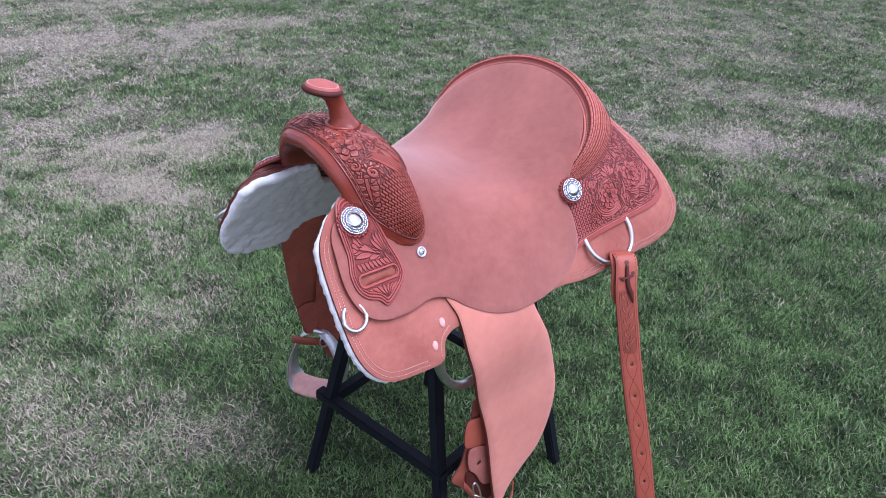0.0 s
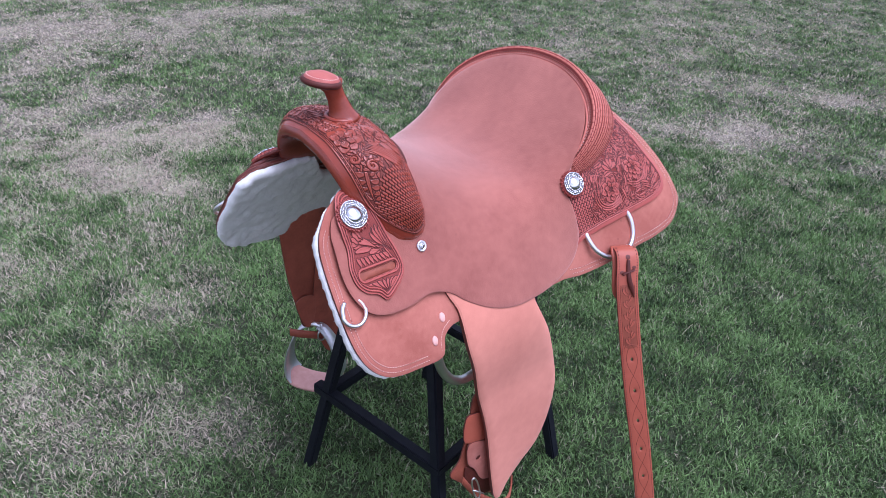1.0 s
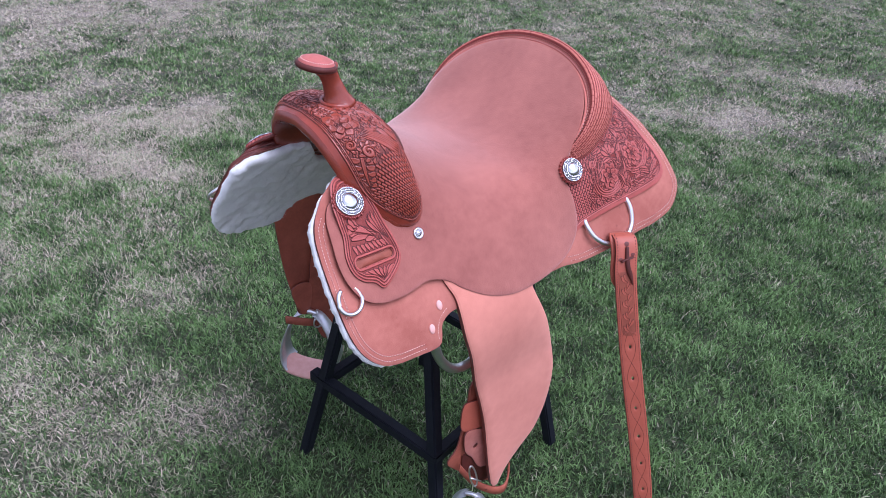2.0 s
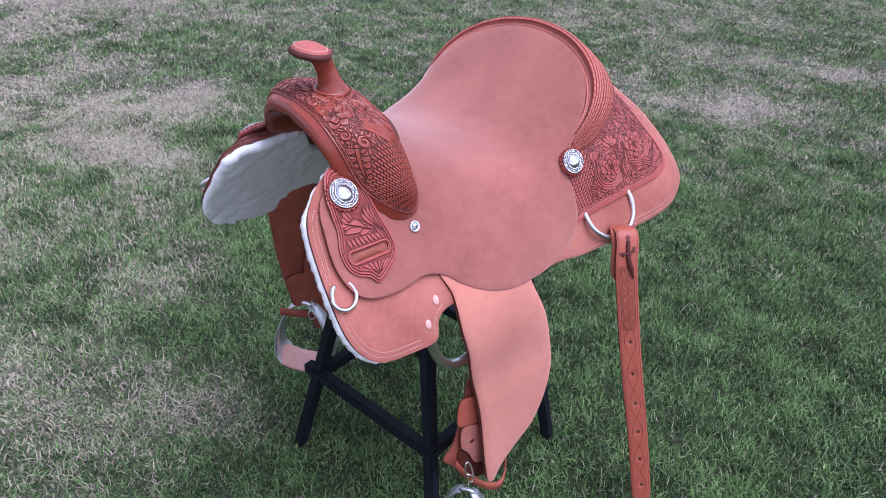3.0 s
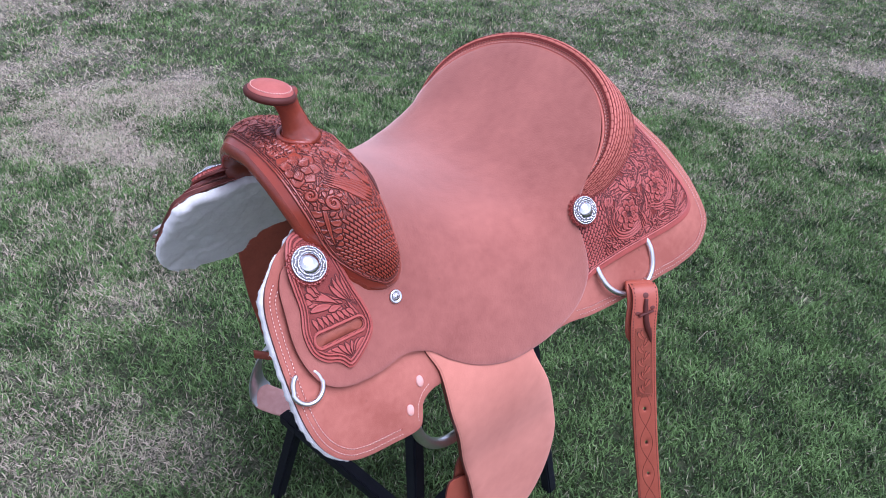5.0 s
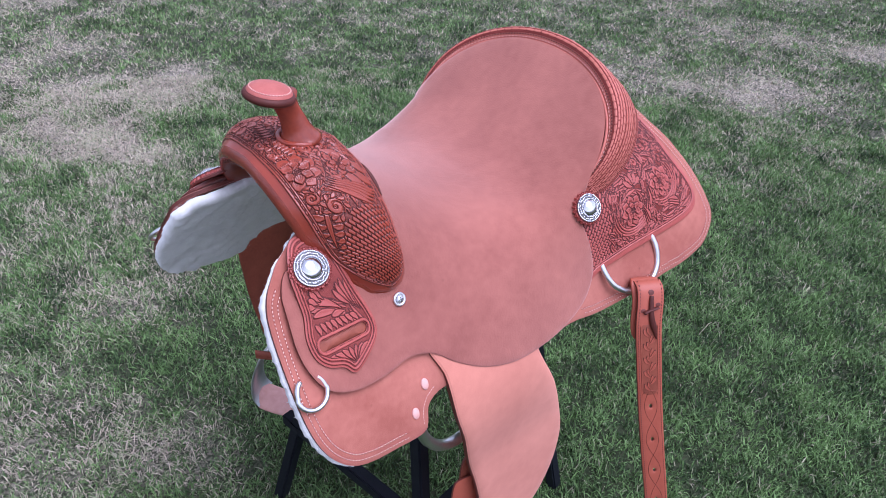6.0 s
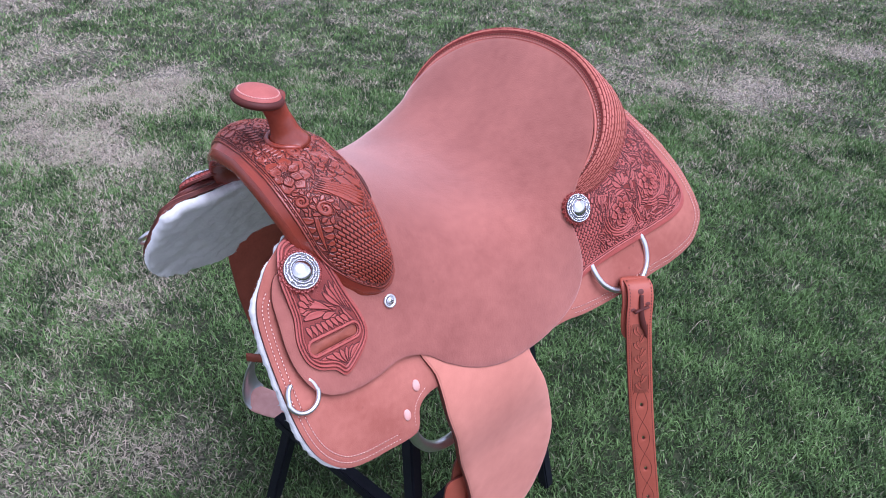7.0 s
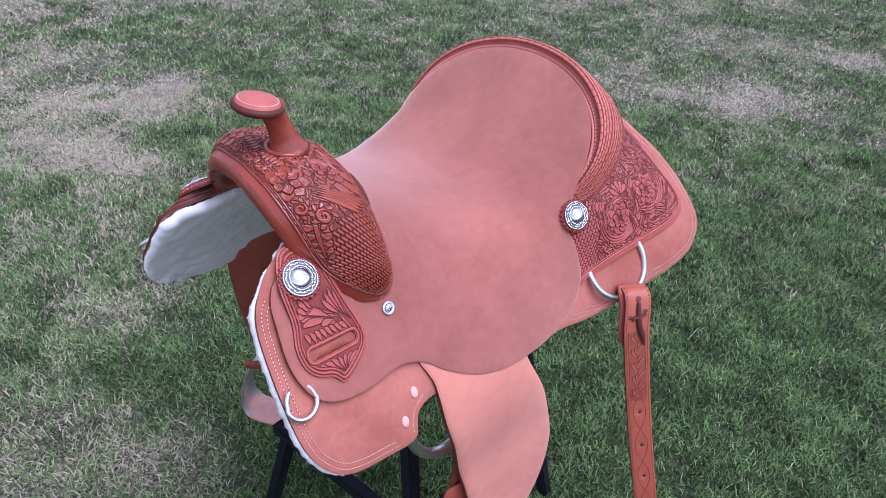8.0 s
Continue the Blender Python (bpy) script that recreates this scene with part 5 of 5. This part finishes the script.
# the waving line tooled between the holes
r = Relief(billet_surface, bsd, .0053, ((-.022, .022), (0, brun[-1])), 200)
ss = np.linspace(.205, brun[-1] - .03, 160)
for g in (1, -1):
    r.stroke(None, np.stack([g * .0105 * np.cos((ss - .236) / .0705 * math.pi), ss], 1), .0011, .0005, False)
r.done("wave_line", DARK_LEATHER, billet, "fine tooled wave line")
# lace tied through the billet
for name, pts in (("lace", [(.000, .036), (-.001, .045), (.000, .060), (.003, .075), (.008, .092), (.010, .105)]), ("lace", [(-.011, .062), (-.004, .0585), (.005, .056), (.011, .054)])):
    p3 = [np.array(billet_surface(a, s)) + np.array([-.004, -.0075, 0]) for a, s in rounded(pts, .003, False)]
    wid = np.interp(np.linspace(0, 1, len(p3)), [0, .2, .7, 1], [.003, .0036, .0046, .0012]) if len(p3) > 12 else np.full(len(p3), .0032)
    link(name, *tube(p3, wid, 8, flat=.5), DARK_LEATHER, billet, "dark leather tie lace")
for a, s, ra, rs in ((0, .036, .0045, .004), (-.011, .062, .0045, .003), (.011, .054, .004, .003)):
    sheet("lace_hole", oval(a, s, ra, rs), billet_surface, bsd, .0050, .0008, .004, EDGE_LEATHER, billet, "dark lace hole", round_edge=.0004)

# ---- stirrup leathers and stirrups ----


def strap_sheet(name, outline, y, mat, parent, label, thick=.004, tilt=0.0, holes=()):
    return sheet(name, rounded(outline, .006), lambda x, z: (x, y + tilt * (x - .12), z), 1, 0, thick, .014, mat, parent, label, holes, edge=EDGE_LEATHER)


# off side pieces: their darker brown partly stands for the shade they hang in
strap_sheet("fender", [(.06, .64), (.088, .55), (.094, .50), (.102, .43), (.116, .36), (.124, .335), (.165, .335), (.19, .36), (.21, .45), (.22, .60)], .262, STIRRUP_LEATHER, saddle, "orange brown leather fender inside")
strap_sheet("stirrup_leather", [(.164, .44), (.172, .46), (.20, .46), (.235, .42), (.245, .32), (.232, .24), (.205, .205), (.183, .210), (.164, .262), (.153, .330), (.158, .39)], .255, STIRRUP_LEATHER, saddle, "orange brown stirrup leather")
strap_sheet("hobble_flap", [(.112, .36), (.118, .374), (.14, .377), (.158, .365), (.158, .33), (.150, .30), (.135, .296), (.123, .32)], .252, STIRRUP_LEATHER, saddle, "tan leather hobble flap")


def stirrup(m, label):
    """A wide aluminium stirrup with a leather covered tread."""
    root = new("stirrup")
    root.parent, root["label"] = saddle, label
    prof = [(-.014, .154), (-.026, .146), (-.042, .122), (-.055, .088), (-.062, .052), (-.060, .022), (-.050, .006)]
    for g, nm in ((1, "side_band"), (-1, "side_band")):
        l = rounded(prof, .004, False)
        verts = []
        for i, (x, z) in enumerate(l):
            f = i / (len(l) - 1)
            hw = .013 + .020 * f
            for yy, dx in ((-hw, 0), (0, -.002), (hw, 0), (hw, .004), (0, .002), (-hw, .004)):
                verts.append((g * (x + dx), yy, z))
        link(nm, verts, grid_faces(len(l), 6, close_cols=True), ALUMINIUM, root, "brushed aluminium side")
    bar = rounded([(-.018, 0, .153), (0, 0, .156), (.018, 0, .153)], .005, False)
    link("top_bar", *tube(bar, .0055, 10), STEEL, root, "round steel top bar")
    tv = []
    tl = rounded([(-.056, .012), (-.045, .002), (-.02, -.004), (0, -.005), (.02, -.004), (.045, .002), (.056, .012)], .004, False)
    for x, z in tl:
        for yy, dz in ((-.032, 0), (-.026, .005), (0, .006), (.026, .005), (.032, 0), (.028, -.008), (-.028, -.008)):
            tv.append((x, yy, z + dz))
    fc = grid_faces(len(tl), 7, close_cols=True)
    fc += [tuple(range(7)), tuple(reversed([(len(tl) - 1) * 7 + k for k in range(7)]))]
    link("tread", tv, fc, LACE, root, "pale pink leather covered tread")
    root.matrix_world = m
    return root


stirrup(pose(.150, .248, .143, 0, 0, -52), "aluminium stirrup with a pale leather tread")
stirrup(pose(.200, -.225, .008, 0, 0, -60) @ Matrix.Diagonal((.78, .78, .78, 1)), "aluminium stirrup with a pale leather tread")


def hobble(points, half, mat, label):
    """A flat strap standing on edge along a line."""
    l = rounded(points, .005, False)
    verts = []
    tang = np.gradient(l, axis=0)
    for p, t in zip(l, tang):
        n = np.array([t[1], -t[0], 0])
        n /= np.linalg.norm(n) + 1e-9
        for dz, dn in ((-half, -.0018), (-half * .8, .0018), (half * .8, .0018), (half, -.0018)):
            verts.append(p + n * dn + np.array([0, 0, dz]))
    fc = grid_faces(len(l), 4, close_cols=True)
    fc += [(0, 1, 2, 3), tuple((len(l) - 1) * 4 + k for k in (3, 2, 1, 0))]
    return link("hobble_strap", verts, fc, mat, saddle, label)


# off side strap, its brown likewise darkened for shade
hobble([(.100, .262, .290), (.125, .246, .283), (.150, .238, .274), (.172, .240, .262), (.178, .252, .262)], .010, STIRRUP_LEATHER, "orange brown hobble strap")
strap_sheet("keeper", [(.125, .335), (.15, .325), (.168, .315), (.168, .285), (.15, .288), (.128, .30)], .257, EDGE_LEATHER, saddle, "dark leather keeper and painted gap shade")
buck = [(.163 + .011 * math.cos(a), .2355, .272 + .014 * math.sin(a)) for a in np.linspace(0, 2 * math.pi, 24, endpoint=False)]
link("buckle", *tube(buck, .0020, 8, True), STEEL, saddle, "steel hobble buckle")

# near side: the stirrup leather, keeper and hobble behind the fender
strap_sheet("stirrup_leather", [(.178, .43), (.166, .365), (.152, .29), (.131, .262), (.146, .238), (.185, .195), (.225, .150), (.262, .150), (.268, .30), (.25, .42)], -.222, STIRRUP_LEATHER, saddle, "red brown stirrup leather")
strap_sheet("keeper", [(.151, .386), (.166, .392), (.205, .372), (.21, .318), (.180, .320), (.152, .336)], -.2285, STRAP_LEATHER, saddle, "orange brown leather keeper")
strap_sheet("hobble_flap", [(.160, .318), (.176, .322), (.214, .300), (.236, .260), (.232, .205), (.212, .205), (.198, .218), (.182, .250), (.164, .276)], -.2300, SKIRTING, saddle, "tan leather hobble flap with a hole", holes=[oval(.188, .276, .0055, .0045)])
# dark sheet painted in for the shade between stirrup leather and hobble flap
strap_sheet("dark_gap", [(.162, .262), (.182, .248), (.20, .222), (.235, .205), (.245, .155), (.20, .165), (.170, .205)], -.2275, DARK_LEATHER, saddle, "dark leather keeper and painted gap shade", .002)
hobble([(.150, -.236, .246), (.163, -.243, .222), (.182, -.249, .194), (.207, -.2535, .166), (.235, -.2560, .142), (.258, -.2545, .132), (.274, -.247, .140), (.280, -.240, .165)], .0105, STIRRUP_LEATHER, "red brown hobble strap")
buck = [(.171 + .010 * math.cos(a) + .006 * math.sin(a) * -1, -.2515, .224 + .030 * math.sin(a) - .012 * math.cos(a)) for a in np.linspace(0, 2 * math.pi, 28, endpoint=False)]
buckle = link("buckle", *tube(buck, .0017, 8, True), STEEL, saddle, "steel roller buckle")
link("tongue", *tube([(.163, -.2530, .226), (.190, -.2545, .200)], .0014, 6), STEEL, buckle)
for i in range(3):
    h = link("strap_hole", *lathe([(.0, 0), (.0022, 0), (.0018, .0004), (.0, .0005)], 12), DARK_LEATHER, saddle, "punched strap hole")
    h.matrix_world = pose(.205 + .022 * i, -.2565, .168 - .021 * i, 90, 0, 0)

# ---- stand ----
stand = tagged(new("saddle_stand"), "black painted steel saddle stand with splayed legs", "saddle stand")
SC, SA, RZ = np.array([.2951, .0033]), 0.1558, 0.2185


def stand_leg(sx, sy, z):
    k = z - RZ
    a, b = sx * (.1704 - .1162 * k), sy * (.149 - .1978 * k)
    return np.array([SC[0] + a * math.cos(SA) - b * math.sin(SA), SC[1] + a * math.sin(SA) + b * math.cos(SA), z])


def square_bar(a, b, half_side, face=None):
    a, b = np.array(a, float), np.array(b, float)
    d = (b - a) / np.linalg.norm(b - a)
    u = np.array(face, float) if face is not None else np.array([0, 0, 1.0])
    u = u - d * (u @ d)
    u /= np.linalg.norm(u)
    w = np.cross(d, u)
    bm = bmesh.new()
    vs = [bm.verts.new(p + half_side * (i * u + j * w)) for p in (a, b) for i, j in ((-1, -1), (1, -1), (1, 1), (-1, 1))]
    for f in ((0, 1, 2, 3), (7, 6, 5, 4), (0, 4, 5, 1), (1, 5, 6, 2), (2, 6, 7, 3), (3, 7, 4, 0)):
        bm.faces.new([vs[i] for i in f])
    bmesh.ops.bevel(bm, geom=bm.edges[:], offset=half_side * 0.25, segments=2, affect="EDGES")
    return bm


ex = (math.cos(SA), math.sin(SA), 0)
for sx in (-1, 1):
    for sy in (-1, 1):
        part("leg", square_bar(stand_leg(sx, sy, 0.0), stand_leg(sx, sy,  .60), .0112, ex), BLACK, stand, smooth=False)
corner = {(sx, sy): stand_leg(sx, sy, RZ) for sx in (-1, 1) for sy in (-1, 1)}
for p, q in (((-1, -1), (-1, 1)), ((1, -1), (1, 1)), ((-1, -1), (1, -1)), ((-1, 1), (1, 1))):
    d = (corner[q] - corner[p]) / np.linalg.norm(corner[q] - corner[p])
    part("crossbar", square_bar(corner[p] - d * .012, corner[q] + d * (.034 if q == (-1, 1) else .012), .0115), BLACK, stand, smooth=False)
for sy in (-1, 1):
    part("top_rail", square_bar(stand_leg(-1, sy, .60), stand_leg(1, sy,  .60), .0112), BLACK, stand, smooth=False)

# ---- lawn ----
# worn dry patches: x, y, two radii, turn, strength
PATCHES = [(.65, 3.72, .75, .28, -25, .9), (1.55, 3.55, .5, .16, -10, .7), (.34, 3.30, .25, .2, 0, .8), (.20, 2.30, .36, .28, -30, 1), (.25, 1.74, .40, .16, -35, 1),
           (.65, 2.03, .16, .22, 0, .9), (.07, .90, .13, .16, -20, .95), (-.06, .50, .09, .2, 20, .85), (-.25, .75, .28, .35, 0, .35), (3.40, .70, .5, .12, -50, .7),
           (3.2, 1.0, .25, .15, -40, .6), (2.55, .75, .40, .2, -40, .7), (-.1, 1.5, .35, .35, 0, .5), (3.9, 1.9, 1.2, .6, 0, .35), (1.4, 2.9, .5, .2, -30, .35), (.1, 4.6, 1.2, .6, 0, .7)]


def value_noise(x, y, seed):
    """Smooth noise, 0 to 1, for arrays of places."""
    table = np.random.RandomState(seed).uniform(0, 1, (64, 64))
    i, j = np.floor(x).astype(int), np.floor(y).astype(int)
    f, g = x - i, y - j
    f, g = f * f * (3 - 2 * f), g * g * (3 - 2 * g)
    a, b = table[i % 64, j % 64], table[(i + 1) % 64, j % 64]
    c, d = table[i % 64, (j + 1) % 64], table[(i + 1) % 64, (j + 1) % 64]
    return (a * (1 - f) + b * f) * (1 - g) + (c * (1 - f) + d * f) * g


def dryness(x, y):
    """How worn the turf is, 0 to 1, for arrays of places, with a paling by distance added."""
    rough = .5 * value_noise(x * 3.1, y * 3.1, 1) + .3 * value_noise(x * 8.3, y * 8.3, 2) + .2 * value_noise(x * 21, y * 21, 3)
    d = np.zeros_like(x)
    for px, py, a, b, turn, k in PATCHES:
        c, s = math.cos(radians(turn)), math.sin(radians(turn))
        u, v = (x - px) * c + (y - py) * s, -(x - px) * s + (y - py) * c
        d = np.maximum(d, k * np.exp(-.8 * ((u / a) ** 2 + (v / b) ** 2)))
    # a drier strip on one side of an old mowing line; further off, drier turf plus paling for the grazing view
    strip = np.clip(((x + .14) * -.894 + (y - .23) * .447 + .12 * (value_noise(x * 6, y * 6, 5) - .5)) / .10, 0, 1)
    far_pale = np.clip((np.hypot(x + .55, y + .95) - 1.9) / 1.6, 0, 1)
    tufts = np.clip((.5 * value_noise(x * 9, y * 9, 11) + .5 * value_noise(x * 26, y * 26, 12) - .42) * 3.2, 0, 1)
    return np.clip(d * np.clip((rough - .24) * 3.0, .15, 1.4) + (.03 + .14 * strip + .36 * far_pale) * (.2 + 1.1 * tufts), 0, 1)


def ripple(x, y):
    return 0.006 * np.sin(x * 3.1 + y * 1.3) + 0.004 * np.sin(x * 7.3 - y * 5.1 + 1)


rg = np.random.RandomState(4)
rad = np.r_[0.0, np.linspace(0.06, 8, 160), np.geomspace(8.3, 14, 14), 25, 60, 150, 400]
ang = np.linspace(0, 2 * math.pi, 260, endpoint=False)
gx = .3 + (rad[:, None] * np.cos(ang)).ravel()
gy = (rad[:, None] * np.sin(ang)).ravel()
gz = ripple(gx, gy) * (np.hypot(gx - .3, gy) < 20) - 0.006
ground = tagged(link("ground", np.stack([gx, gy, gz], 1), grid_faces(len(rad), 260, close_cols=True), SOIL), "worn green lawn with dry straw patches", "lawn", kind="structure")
att = ground.data.attributes.new("dry", "FLOAT", "POINT")
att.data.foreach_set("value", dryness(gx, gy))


def blades(name, x, y, length, width, lay, dry, label, simple=False):
    """One mesh of many bent grass blades; simple: one face a blade."""
    n = len(x)
    turn = rg.uniform(0, 2 * math.pi, n)
    bend = rg.uniform(0, 2 * math.pi, n)
    lean = np.clip(rg.normal(lay, .3, n), .05, 1.45)
    tx, ty = np.cos(turn) * width / 2, np.sin(turn) * width / 2
    z0 = ripple(x, y) - .006
    h1, h2 = length * .55 * np.cos(lean * .7), length * (.55 * np.cos(lean * .7) + .45 * np.cos(np.minimum(lean * 1.25, 1.65)))
    o1, o2 = length * .55 * np.sin(lean * .7), length * (.55 * np.sin(lean * .7) + .45 * np.sin(np.minimum(lean * 1.25, 1.65)))
    bx, by = np.cos(bend), np.sin(bend)
    foot = [np.stack([x - tx, y - ty, z0], 1), np.stack([x + tx, y + ty, z0], 1)]
    waist = [np.stack([x + o1 * bx + tx * .8, y + o1 * by + ty * .8, z0 + h1], 1), np.stack([x + o1 * bx - tx * .8, y + o1 * by - ty * .8, z0 + h1], 1)]
    co = np.stack(foot + ([] if simple else waist) + [np.stack([x + o2 * bx, y + o2 * by, z0 + h2], 1)], 1)
    corners = np.array([0, 1, 2] if simple else [0, 1, 2, 3, 3, 2, 4])
    starts = np.array([0] if simple else [0, 4])
    me = bpy.data.meshes.new(name)
    me.vertices.add(co.shape[1] * n)
    me.vertices.foreach_set("co", co.ravel())
    me.loops.add(len(corners) * n)
    me.polygons.add(len(starts) * n)
    me.loops.foreach_set("vertex_index", (co.shape[1] * np.arange(n)[:, None] + corners).ravel().astype(np.int32))
    me.polygons.foreach_set("loop_start", (len(corners) * np.arange(n)[:, None] + starts).ravel().astype(np.int32))
    me.update(calc_edges=True)
    me.validate()
    a = me.attributes.new("dry", "FLOAT", "POINT")
    a.data.foreach_set("value", np.repeat(dry, co.shape[1]))
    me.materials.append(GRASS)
    return tagged(new(name, me), label, "grass", kind="stuff")


def sow(x, y, wide, simple, label):
    """Turf at the places given, in tufts with gaps: straw where the ground is worn, green elsewhere."""
    keep = rg.uniform(0, 1, len(x)) < .30 + 1.5 * (.5 * value_noise(x * 24, y * 24, 31) + .5 * value_noise(x * 52, y * 52, 32) - .15)
    x, y = x[keep], y[keep]
    far = np.hypot(x + .55, y + .95)
    dr = dryness(x, y)
    n = len(x)
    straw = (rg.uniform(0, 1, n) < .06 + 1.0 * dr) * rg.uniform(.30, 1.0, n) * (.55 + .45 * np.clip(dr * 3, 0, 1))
    tall = rg.uniform(.009, .026, n) * np.clip(1.15 - .06 * far, .7, 1) * (1 - .15 * dr) * (.7 + .6 * value_noise(x * 12, y * 12, 8))
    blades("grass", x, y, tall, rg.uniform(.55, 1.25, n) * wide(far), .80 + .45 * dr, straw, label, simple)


# thick turf close by, plainer blades further off and round about
n = 550000
d = np.sqrt(rg.uniform(0, 1, n) * (3.3 ** 2 - .8 ** 2) + .8 ** 2)
th = radians(49) + rg.uniform(-radians(41), radians(41), n)
sow(-.55 + d * np.cos(th), -.95 + d * np.sin(th), lambda far: .0019 + .0005 * far, False, "short green turf mixed with dry straw blades")
n = 700000
d = rg.uniform(0, 1, n) ** .9 * 5.2 + 3.15
th = radians(48) + rg.uniform(-radians(39), radians(39), n)
d2, th2 = np.sqrt(rg.uniform(0, 1, 60000)) * 4, rg.uniform(0, 2 * math.pi, 60000)
sow(np.r_[-.55 + d * np.cos(th), .3 + d2 * np.cos(th2)], np.r_[-.95 + d * np.sin(th), d2 * np.sin(th2)], lambda far: .0024 + .0010 * far, True, "short worn turf further off")
